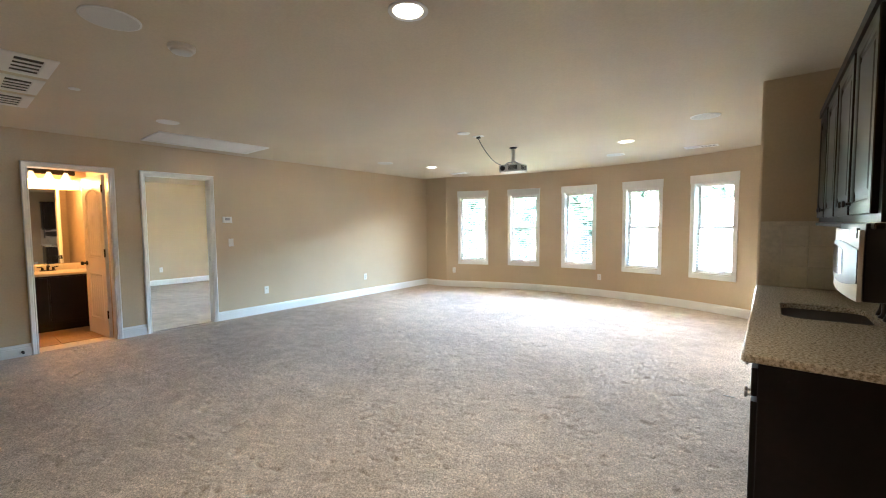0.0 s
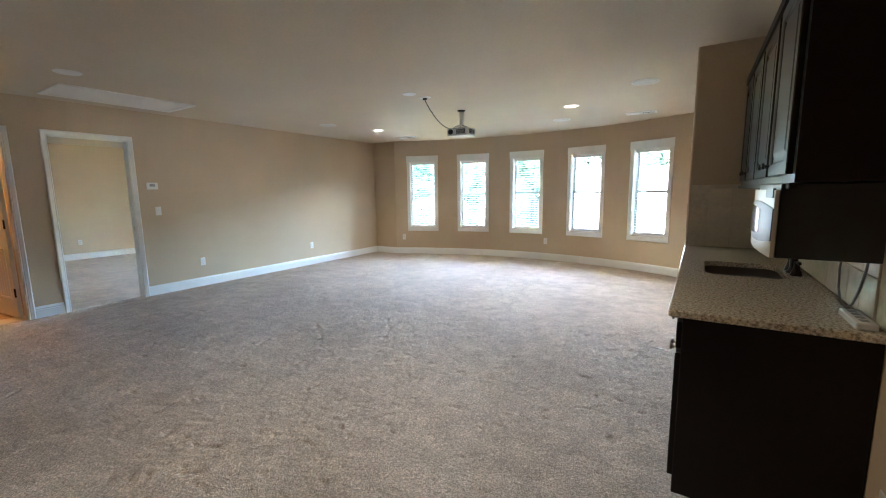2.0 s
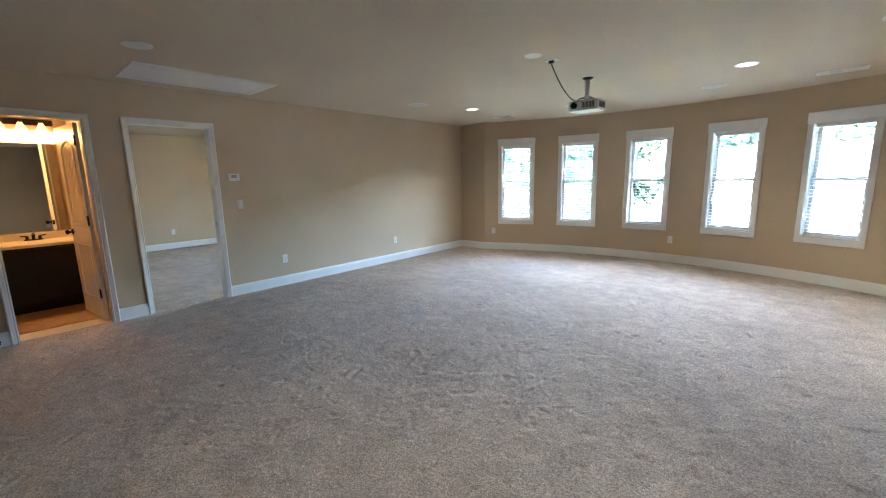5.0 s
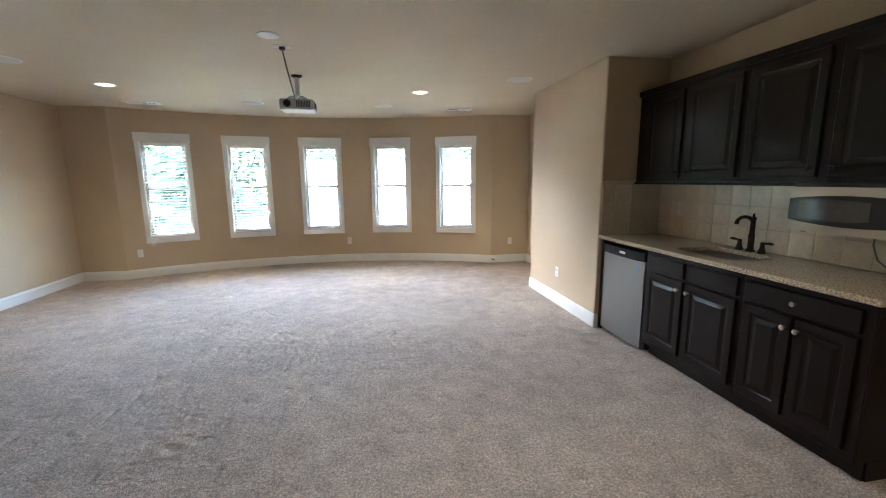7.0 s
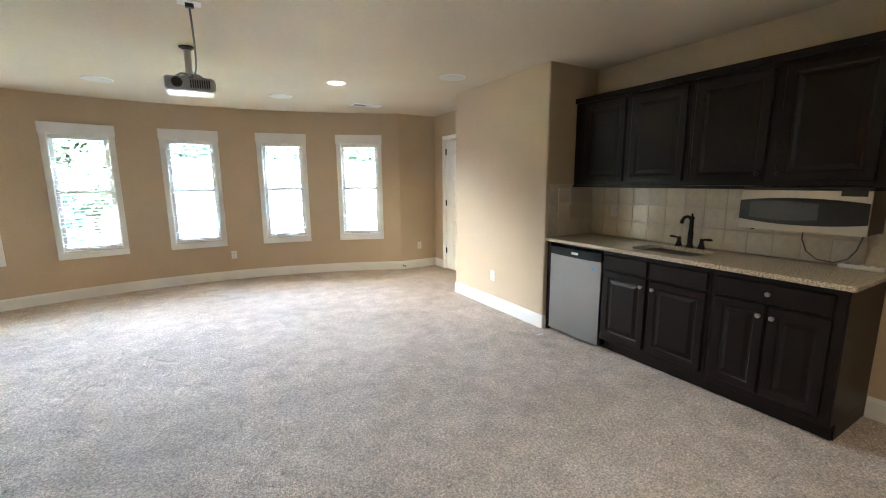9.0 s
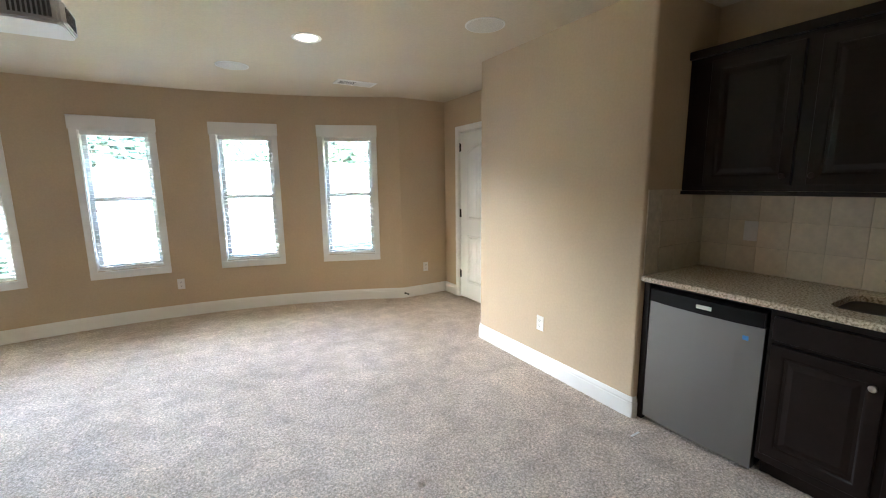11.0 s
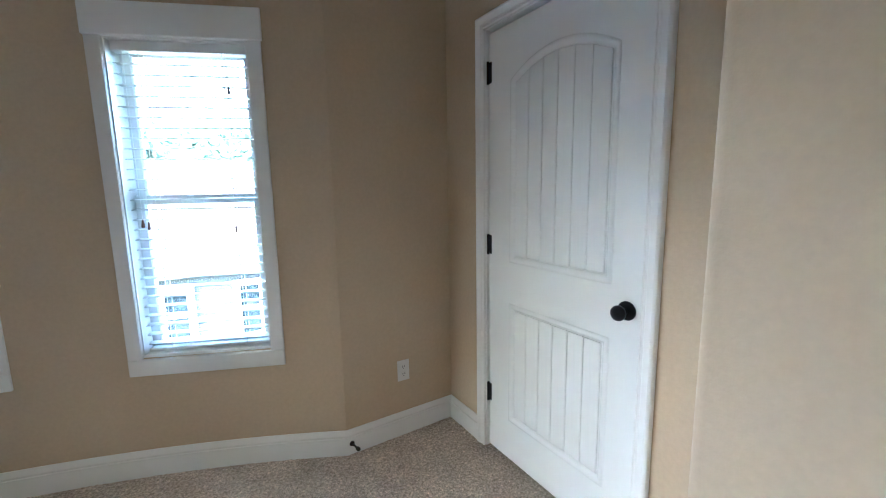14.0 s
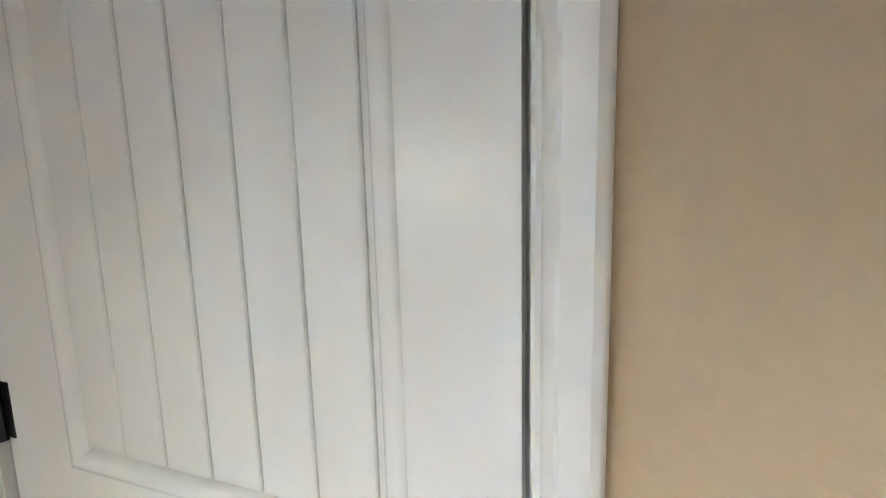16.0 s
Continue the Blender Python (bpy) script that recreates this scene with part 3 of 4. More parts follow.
# ---- wet bar ----
def raised_door(name, parent, x, y0, y1, z0, z1, th=0.02, frame_w=0.055, knob=None):
    """A cabinet front in the plane x, its face to -x: frame, raised panel, knob at (y, z)."""
    bm = B()
    loop = [(x, y1, z0), (x, y0, z0), (x, y0, z1), (x, y1, z1)]
    sweep(bm, loop, (-1, 0, 0), [(0, -th), (0, -0.003), (0.003, 0.0), (frame_w - 0.012, 0.0), (frame_w - 0.006, -0.003), (frame_w, -0.008), (frame_w, -th)], closed=True)
    d = part(name, bm, ESPRESSO, parent, smooth=True)
    bm = B()
    f = frame_w - 0.002
    box(bm, x + 0.009, x + th, y0 + f, y1 - f, z0 + f, z1 - f)
    r = f + 0.014
    q = r + 0.024
    if y1 - y0 > 2 * q + 0.02 and z1 - z0 > 2 * q + 0.02:
        lo = [bm.verts.new((x + 0.009, a, b)) for a, b in ((y0 + r, z0 + r), (y1 - r, z0 + r), (y1 - r, z1 - r), (y0 + r, z1 - r))]
        hi = [bm.verts.new((x + 0.002, a, b)) for a, b in ((y0 + q, z0 + q), (y1 - q, z0 + q), (y1 - q, z1 - q), (y0 + q, z1 - q))]
        for k in range(4):
            bm.faces.new((lo[k], lo[(k + 1) % 4], hi[(k + 1) % 4], hi[k]))
        bm.faces.new(hi)
    part("panel", bm, ESPRESSO, d)
    if knob:
        cabinet_knob(d, x, *knob)
    return d


def slab_front(name, parent, x, y0, y1, z0, z1, knob=None):
    bm = B()
    box(bm, x, x + 0.02, y0, y1, z0, z1, 0.004, 2)
    d = part(name, bm, ESPRESSO, parent)
    if knob:
        cabinet_knob(d, x, *knob)


def cabinet_knob(parent, x, y, z):
    bm = B()
    turned(bm, [(0.001, 0.0), (0.008, 0.0), (0.006, -0.006), (0.006, -0.014), (0.013, -0.018), (0.0145, -0.023), (0.012, -0.027), (0.001, -0.029)], (x, y, z), axis="x", n=16)
    part("knob", bm, BRONZE if z < 0.3 else NICKEL, parent, "small dark bronze knob" if z < 0.3 else "small satin metal knob", smooth=True)


FX = 0.030           # face of the base fronts
BZ = 0.855           # top of the base cabinets


def base_unit(y0, y1, label, end_panel):
    c = thing("base_cabinet", label, "cabinet", group="base cabinets of the wet bar")
    bm = B()
    box(bm, FX + 0.02, EAST - 0.002, y0 + 0.001, y1 - 0.001, 0.10, BZ - 0.001, 0.001)
    part("body", bm, ESPRESSO, c)
    bm = B()
    box(bm, FX + 0.09, EAST - 0.002, y0 + 0.002, y1 - 0.002, 0.0, 0.0995)
    part("toe_kick", bm, ESPRESSO, c)
    if end_panel:
        bm = B()
        box(bm, FX + 0.022, EAST - 0.003, y0 - 0.006, y0 + 0.0005, 0.10, BZ - 0.002, 0.001)
        box(bm, FX + 0.10, EAST - 0.003, y0 - 0.006, y0 + 0.0005, 0.0, 0.099)
        part("end_panel", bm, ESPRESSO, c)
    return c


c = base_unit(3.075, 3.905, "dark espresso sink base with two false drawer fronts", False)
slab_front("false_drawer", c, FX, 3.515, 3.885, 0.705, 0.815)
slab_front("false_drawer", c, FX, 3.10, 3.485, 0.705, 0.815)
raised_door("cabinet_door", c, FX, 3.515, 3.885, 0.145, 0.685, knob=(3.545, 0.625))
raised_door("cabinet_door", c, FX, 3.10, 3.485, 0.145, 0.685, knob=(3.455, 0.625))
c = base_unit(2.44, 3.074, "dark espresso base cabinet with one wide drawer", True)
slab_front("drawer", c, FX, 2.485, 3.045, 0.705, 0.815, knob=(2.765, 0.76))
raised_door("cabinet_door", c, FX, 2.775, 3.045, 0.145, 0.685, knob=(2.80, 0.625))
raised_door("cabinet_door", c, FX, 2.485, 2.757, 0.145, 0.685, knob=(2.733, 0.625))
bm = B()
box(bm, FX + 0.01, EAST - 0.002, 4.482, 4.518, 0.0, BZ - 0.001, 0.001)
tagged(new("filler_panel", finish("filler_panel", bm, ESPRESSO)), "dark espresso filler panel beside the fridge", "panel")


def rounded(x0, x1, y0, y1, r, n, z):
    out = []
    for cx, cy, a0 in ((x1 - r, y1 - r, 0), (x0 + r, y1 - r, 90), (x0 + r, y0 + r, 180), (x1 - r, y0 + r, 270)):
        for k in range(n + 1):
            a = radians(a0 + 90 * k / n)
            out.append((cx + r * math.cos(a), cy + r * math.sin(a), z))
    return out


def worktop():
    """The granite top with the sink's cut-out."""
    x0, x1, y0, y1 = 0.0, EAST - 0.001, 2.405, 4.519
    n = 7
    bm = B()
    rings = []
    for grow, z in ((0.004, BZ), (0.0, BZ + 0.004), (0.0, BZ + 0.024), (0.005, BZ + 0.030)):
        rings.append([bm.verts.new(p) for p in rounded(x0 + grow, x1, y0 + grow, y1, 0.012, n, z)])
    holes = [[bm.verts.new(p) for p in rounded(SINK[0], SINK[1], SINK[2], SINK[3], 0.07, n, z)] for z in (BZ, BZ + 0.027, BZ + 0.030)]
    m = len(rings[0])
    for a, b in [*zip(rings, rings[1:]), (rings[-1], holes[-1]), (holes[2], holes[1]), (holes[1], holes[0]), (holes[0], rings[0])]:
        for k in range(m):
            j = (k + 1) % m
            bm.faces.new((a[k], a[j], b[j], b[k]))
    return tagged(new("worktop", finish("worktop", bm, GRANITE)), "speckled brown and cream granite worktop", "worktop")


SINK = (0.13, 0.49, 3.262, 3.745)
worktop()
TOP = BZ + 0.030
sink = thing("sink", "steel undermount bar sink in the granite top", "sink", pose(0, 0, BZ))
bm = B()
rings = [[bm.verts.new(p) for p in rounded(SINK[0] + i, SINK[1] - i, SINK[2] + i, SINK[3] - i, 0.075, 7, z)] for i, z in ((-0.018, -0.003), (-0.002, -0.003), (0.004, -0.02), (0.012, -0.14), (0.04, -0.165))]
for a, b in zip(rings, rings[1:]):
    for k in range(len(a)):
        j = (k + 1) % len(a)
        bm.faces.new((a[k], a[j], b[j], b[k]))
bm.faces.new(rings[-1])
part("basin", bm, STEEL, sink, smooth=True)
bm = B()
turned(bm, [(0.001, -0.163), (0.03, -0.163), (0.035, -0.160), (0.001, -0.1595)], (0.32, 3.515, 0), n=16)
part("drain", bm, NICKEL, sink)


def faucet():
    f = thing("faucet", "oil-rubbed bronze faucet with two lever handles", "faucet", pose(0.535, 3.50, TOP) @ Matrix.Scale(1.15, 4))
    bm = B()
    turned(bm, [(0.001, 0), (0.026, 0), (0.026, 0.008), (0.019, 0.014), (0.016, 0.03), (0.017, 0.10), (0.014, 0.11), (0.013, 0.19), (0.017, 0.196), (0.014, 0.206), (0.005, 0.214), (0.007, 0.222), (0.004, 0.229), (0.001, 0.231)], (0, 0, 0), n=18)
    part("column", bm, BRONZE, f, smooth=True)
    bm = B()
    tube(bm, [(0, 0, 0.185), (-0.03, 0, 0.205), (-0.06, 0, 0.212), (-0.09, 0, 0.208), (-0.112, 0, 0.192), (-0.118, 0, 0.170)], [0.012, 0.011, 0.010, 0.010, 0.011, 0.013], 12)
    part("spout", bm, BRONZE, f, smooth=True)
    for s in (-1, 1):
        bm = B()
        turned(bm, [(0.001, 0), (0.023, 0), (0.022, 0.008), (0.014, 0.03), (0.011, 0.05), (0.013, 0.056), (0.009, 0.066), (0.001, 0.068)], (0, s * 0.075, 0), n=16)
        h = part("handle_base", bm, BRONZE, f, smooth=True)
        bm = B()
        tube(bm, [(0, s * 0.075, 0.058), (0, s * 0.095, 0.062), (0, s * 0.125, 0.064), (0, s * 0.14, 0.063)], [0.005, 0.007, 0.009, 0.005], 10)
        part("lever", bm, BRONZE, h, smooth=True)


faucet()


def fridge():
    f = thing("mini_fridge", "small steel-fronted fridge with black trim under the worktop", "fridge", pose(0, 3.915, 0))
    w = 0.56
    bm = B()
    box(bm, 0.085, 0.60, 0.004, w - 0.004, 0.02, 0.815, 0.006, 2)
    part("body", bm, DARKPL, f)
    bm = B()
    prism(bm, [(0.085, 0.0, 0), (0.085, w, 0), (0.040, w, 0), (0.032, w * 0.8, 0), (0.028, w * 0.5, 0), (0.032, w * 0.2, 0), (0.040, 0.0, 0)], (0, 0, 0.712))
    for v in bm.verts:
        v.co.z += 0.03
    part("door", bm, STEEL, f, "brushed steel door")
    bm = B()
    prism(bm, [(0.085, 0.0, 0), (0.085, w, 0), (0.034, w, 0), (0.022, w * 0.8, 0), (0.016, w * 0.5, 0), (0.022, w * 0.2, 0), (0.034, 0.0, 0)], (0, 0, 0.072))
    for v in bm.verts:
        v.co.z += 0.744 + (0.012 if v.co.x > 0.06 else 0)
    bmesh.ops.bevel(bm, geom=list(bm.edges), offset=0.004, segments=2, affect="EDGES")
    part("handle_strip", bm, GLOSSBLACK, f, "glossy black handle strip")
    bm = B()
    box(bm, 0.013, 0.018, w * 0.40, w * 0.53, 0.772, 0.792, 0.001)
    part("badge", bm, PLASTIC, f)
    bm = B()
    box(bm, 0.0335, 0.0375, 0.06, 0.085, 0.668, 0.690)
    part("sticker", bm, BLUE, f, "small blue and white sticker")
    for y in (0.05, w - 0.05):
        bm = B()
        turned(bm, [(0.001, 0), (0.018, 0), (0.014, 0.031), (0.001, 0.031)], (0.14, y, 0), n=10)
        part("foot", bm, DARKPL, f)


fridge()

UX, UZ0, UZ1 = 0.322, 1.365, 2.095


def upper_unit(y0, y1, label):
    c = thing("wall_cabinet", label, "cabinet", pose(0, 0, UZ0), group="wall cabinets of the wet bar")
    bm = B()
    box(bm, UX + 0.02, EAST - 0.002, y0 + 0.0005, y1 - 0.0005, 0, UZ1 - UZ0, 0.001)
    part("body", bm, ESPRESSO, c)
    return c


H = UZ1 - UZ0
c = upper_unit(3.462, 4.518, "dark espresso wall cabinet with two raised-panel doors")
raised_door("cabinet_door", c, UX, 3.990, 4.395, 0.03, H - 0.03, knob=(4.018, 0.075))
raised_door("cabinet_door", c, UX, 3.490, 3.932, 0.03, H - 0.03, knob=(3.905, 0.075))
c = upper_unit(2.44, 3.461, "dark espresso wall cabinet above the microwave")
raised_door("cabinet_door", c, UX, 2.985, 3.435, 0.03, H - 0.03, knob=(3.012, 0.075))
raised_door("cabinet_door", c, UX, 2.485, 2.925, 0.03, H - 0.03, knob=(2.898, 0.075))
bm = B()
box(bm, UX + 0.004, UX + 0.03, 2.425, 4.517, UZ0 - 0.022, UZ0 - 0.001, 0.003)
tagged(new("light_rail", finish("light_rail", bm, ESPRESSO)), "dark espresso light rail under the wall cabinets", "moulding")
bm = B()
sweep(bm, [(EAST - 0.002, 2.44, UZ1), (UX + 0.02, 2.44, UZ1), (UX + 0.02, 4.518, UZ1)][::-1], (0, 0, 1),
      [(-0.02, 0.001), (0.004, 0.001), (0.006, 0.010), (0.014, 0.014), (0.022, 0.026), (0.034, 0.034), (0.040, 0.037), (0.040, 0.044), (-0.02, 0.044)][::-1])
tagged(new("crown_moulding", finish("crown_moulding", bm, ESPRESSO, True)), "dark espresso crown moulding on the wall cabinets", "moulding")


def microwave():
    y0, y1, z0, z1 = 2.475, 3.08, 1.100, 1.340
    m = thing("microwave", "beige and black microwave hung under the wall cabinets", "microwave", pose(0, 0, z0))
    h = z1 - z0
    bm = B()
    box(bm, 0.315, EAST - 0.02, y0 + 0.004, y1 - 0.004, 0.0, h + 0.022, 0.004, 2)
    part("body", bm, DARKPL, m)

    def bowed(name, a0, a1, b0, b1, x, mat, th=0.01, curve=0.0, label=""):
        """A front piece from y a0 to a1 (share of the width) and z b0 to b1, bulging forward."""
        bm = B()
        cols = []
        n = 16
        for k in range(n + 1):
            u = a0 + (a1 - a0) * k / n
            bulge = 0.016 * (1 - (2 * u - 1) ** 2)
            e = curve * (1 - (2 * (u - a0) / (a1 - a0) - 1) ** 2)
            y = y1 - (y1 - y0) * u
            cols.append([bm.verts.new(p) for p in ((x - bulge, y, b0 - e), (x - bulge, y, b1 + e), (x - bulge + th, y, b1 + e), (x - bulge + th, y, b0 - e))])
        for p, q in zip(cols, cols[1:]):
            for k in range(4):
                bm.faces.new((p[k], p[(k + 1) % 4], q[(k + 1) % 4], q[k]))
        bm.faces.new(cols[0][::-1])
        bm.faces.new(cols[-1])
        return part(name, bm, mat, m, label, smooth=True)

    bowed("front_frame", 0, 1, 0.0, h, 0.300, BISQUE, th=0.012, label="pale metallic front frame")
    bowed("door_band", 0.003, 0.997, 0.060, 0.175, 0.297, DARKPL, th=0.01, curve=0.022, label="glossy black door band")
    bowed("door_window", 0.10, 0.66, 0.075, 0.165, 0.2945, SCREEN, th=0.008, curve=0.012, label="dark grey see-through screen")
    bowed("display", 0.80, 0.97, 0.212, 0.246, 0.297, DARKPL, th=0.008)
    bm = B()
    turned(bm, [(0.001, 0.0), (0.012, 0.0), (0.012, -0.008), (0.001, -0.009)], (0.33, y1 - 0.07, 0.0), n=10)
    part("foot", bm, DARKPL, m)
    return m


BISQUE = material("pale_metallic_plastic", (0.55, 0.50, 0.42), 0.3, spots=[(3, 2, 0.96, 1.03)])
SCREEN = material("microwave_screen", (0.09, 0.09, 0.09), 0.12, spots=[(300, 1, 0.7, 1.2)])
mw = microwave()
bm = B()
tube(bm, [(0.575, 2.83, 1.12), (0.568, 2.83, 1.03), (0.565, 2.80, 0.955), (0.56, 2.74, 0.912), (0.56, 2.66, 0.905), (0.56, 2.60, 0.935), (0.565, 2.57, 0.99), (0.572, 2.555, 1.06), (0.575, 2.55, 1.12)], 0.004, 8)
cord = part("power_cord", bm, CORD, mw, "grey cord hanging in a loop", smooth=True)
cord.location.z = -1.100
strip = thing("power_strip", "white plug strip lying on the worktop", "power strip", pose(0.562, 2.535, TOP))
bm = B()
box(bm, -0.028, 0.028, -0.1, 0.1, 0.0, 0.024, 0.005, 2)
part("body", bm, PLASTIC, strip)
for k in range(4):
    bm = B()
    box(bm, -0.012, 0.012, -0.075 + k * 0.042, -0.05 + k * 0.042, 0.0235, 0.0255, 0.001)
    part("socket", bm, GREYPL, strip)


# ---- plates on the walls ----
def plate(name, label, category, m, kind):
    """A wall plate: local x across, y out of the wall towards -y, z up."""
    p = thing(name, label, category, m)
    bm = B()
    half = 0.037 if kind == "blank" else 0.035
    box(bm, -half, half, -0.006, 0.0, -0.0575, 0.0575, 0.003, 2)
    part("cover", bm, PLASTIC, p)
    if kind == "outlet":
        for z in (-0.02, 0.02):
            bm = B()
            box(bm, -0.016, 0.016, -0.008, -0.004, z - 0.013, z + 0.013, 0.003, 2)
            s = part("socket", bm, PLASTIC, p)
            bm = B()
            for sx in (-0.006, 0.006):
                box(bm, sx - 0.0011, sx + 0.0011, -0.0088, -0.0076, z - 0.002, z + 0.007)
            turned(bm, [(0.0022, -0.0076), (0.0022, -0.0088)], (0, 0, z - 0.0075), axis="y", n=8)
            part("slot", bm, SLOT, s)
    elif kind == "rocker":
        bm = B()
        box(bm, -0.0165, 0.0165, -0.0095, -0.004, -0.033, 0.033, 0.002, 2)
        part("rocker", bm, PLASTIC, p)
    return p


FACE_E, FACE_W = 90, -90     # plate facing +x, facing -x
for y, z in ((3.80, 0.365), (5.83, 0.365), (0.87, 0.36)):
    plate("wall_outlet", "white duplex outlet on the tan wall", "outlet", pose(WEST, y, z, 0, 0, FACE_E), "outlet")
plate("light_switch", "white rocker switch on the tan wall", "switch", pose(WEST, 3.28, 1.14, 0, 0, FACE_E), "rocker")
plate("wall_outlet", "white duplex outlet on the tan wall block", "outlet", pose(0, 5.31, 0.365, 0, 0, FACE_W), "outlet")
plate("wall_plate", "white blank cover plate on the tan wall", "cover plate", pose(EAST, 2.278, 0.362, 0, 0, FACE_W) @ Matrix.Diagonal((1.05, 1, 1.06, 1)), "blank")
plate("wall_outlet", "white outlet on the wet bar tiles", "outlet", pose(EAST - 0.0125, 4.24, 1.13, 0, 0, FACE_W), "rocker")
plate("wall_outlet", "white duplex outlet in the side room", "outlet", pose(-11.2, 3.85, 0.365, 0, 0, FACE_E), "outlet")
yo = bow(1000.29, 0, 0).y
plate("wall_outlet", "white duplex outlet beside the window corner", "outlet", pose(0.29, yo, 0.365), "outlet")
for deg in (3.8, -26.2):
    p = bow(deg, 0, 0)
    plate("wall_outlet", "white duplex outlet under the windows", "outlet", pose(p.x, p.y, 0.365, 0, 0, -deg), "outlet")
t = thing("thermostat", "white wall thermostat with a small grey display", "thermostat", pose(WEST, 3.235, 1.475, 0, 0, FACE_E))
bm = B()
box(bm, -0.065, 0.065, -0.024, 0.0, -0.045, 0.045, 0.006, 2)
part("case", bm, PLASTIC, t)
bm = B()
box(bm, -0.035, 0.030, -0.0252, -0.02, -0.008, 0.028, 0.001)
part("display", bm, GREYPL, t)


def stopper(at, rz):
    s = thing("door_stopper", "small dark spring door stop on the baseboard", "door stop", pose(*at, 0, 0, rz))
    bm = B()
    turned(bm, [(0.001, 0), (0.014, 0), (0.012, -0.006), (0.005, -0.01), (0.005, -0.055), (0.001, -0.056)], (0, 0, 0), axis="y", n=10)
    part("rod", bm, BRONZE, s, smooth=True)
    bm = B()
    turned(bm, [(0.001, -0.054), (0.010, -0.054), (0.010, -0.068), (0.001, -0.07)], (0, 0, 0), axis="y", n=10)
    part("tip", bm, RUBBER, s, smooth=True)


stopper((-0.02, YB - 0.016, 0.06), 10)
stopper((WEST + 0.016, 1.07, 0.05), 90)


# a short thin white strip on the carpet near the wall block
bm = B()
box(bm, -0.175, -0.105, 4.392, 4.404, 0.003, 0.008, 0.0015)
tagged(new("pale_strip", finish("pale_strip", bm, PLASTIC)), "small white strip lying on the carpet", "scrap")


# ---- ceiling fittings ----
def can_light(x, y, lit):
    c = thing("recessed_light", "white recessed ceiling light, %s" % ("lit warm" if lit else "unlit"), "ceiling light", pose(x, y, CEIL), group="recessed ceiling lights")
    bm = B()
    prof = [(0.072, 0.002), (0.076, -0.004), (0.094, -0.007), (0.100, -0.004), (0.100, 0.0)]
    n = 32
    rows = [[bm.verts.new((r * math.cos(2 * math.pi * k / n), r * math.sin(2 * math.pi * k / n), z)) for k in range(n)] for r, z in prof]
    for a, b in zip(rows, rows[1:]):
        for k in range(n):
            bm.faces.new((a[k], a[(k + 1) % n], b[(k + 1) % n], b[k]))
    part("trim_ring", bm, PLASTIC, c, smooth=True)
    bm = B()
    turned(bm, [(0.001, -0.001), (0.074, -0.001), (0.070, -0.004), (0.05, -0.006), (0.001, -0.007)], (0, 0, 0), n=24)
    part("lamp", bm, BULB if lit else PLASTIC, c, smooth=True)
    if lit:
        lamp = new("recessed_lamp", bpy.data.lights.new("recessed_lamp", "SPOT"))
        lamp.data.energy, lamp.data.color, lamp.data.spot_size, lamp.data.spot_blend, lamp.data.shadow_soft_size = CAN_W, (1.0, 0.78, 0.55), radians(130), 0.8, 0.06
        lamp.matrix_world = pose(x, y, CEIL - 0.03)


CAN_W = 0.23
for x, y, lit in ((-1.36, 2.08, True), (-4.68, 2.07, False), (-4.78, 6.28, True), (-1.41, 6.19, True)):
    can_light(x, y, lit)


def round_plate(name, x, y, r, drop, mat, label, category):
    c = thing(name, label, category, pose(x, y, CEIL))
    bm = B()
    turned(bm, [(0.001, 0.0), (r, 0.0), (r, -drop * 0.6), (r * 0.97, -drop), (0.001, -drop * 1.02)], (0, 0, 0), n=36)
    part("rim", bm, PLASTIC, c, smooth=True)
    bm = B()
    turned(bm, [(0.001, -drop * 0.9), (r * 0.93, -drop * 0.9), (r * 0.92, -drop * 1.12), (0.001, -drop * 1.2)], (0, 0, 0), n=36)
    part("face", bm, mat, c, smooth=True)
    return c


for x, y in ((-0.46, 5.41), (-1.81, 7.16), (-3.52, 7.15), (-5.05, 5.38), (-2.57, 1.17)):
    round_plate("ceiling_speaker", x, y, 0.13, 0.006, GRILLE, "white round ceiling speaker grille", "speaker")
round_plate("blank_plate", -2.73, 4.44, 0.075, 0.006, PLASTIC, "white round blank cover on the ceiling", "cover plate")
round_plate("sprinkler_cover", -4.08, 1.27, 0.035, 0.006, PLASTIC, "small white round ceiling cap", "cover plate")
s = round_plate("smoke_detector", -2.66, 1.52, 0.072, 0.020, PLASTIC, "white round smoke detector", "smoke detector")
bm = B()
turned(bm, [(0.001, -0.02), (0.058, -0.02), (0.055, -0.036), (0.03, -0.040), (0.001, -0.040)], (0, 0, 0), n=28)
part("dome", bm, PLASTIC, s, smooth=True)


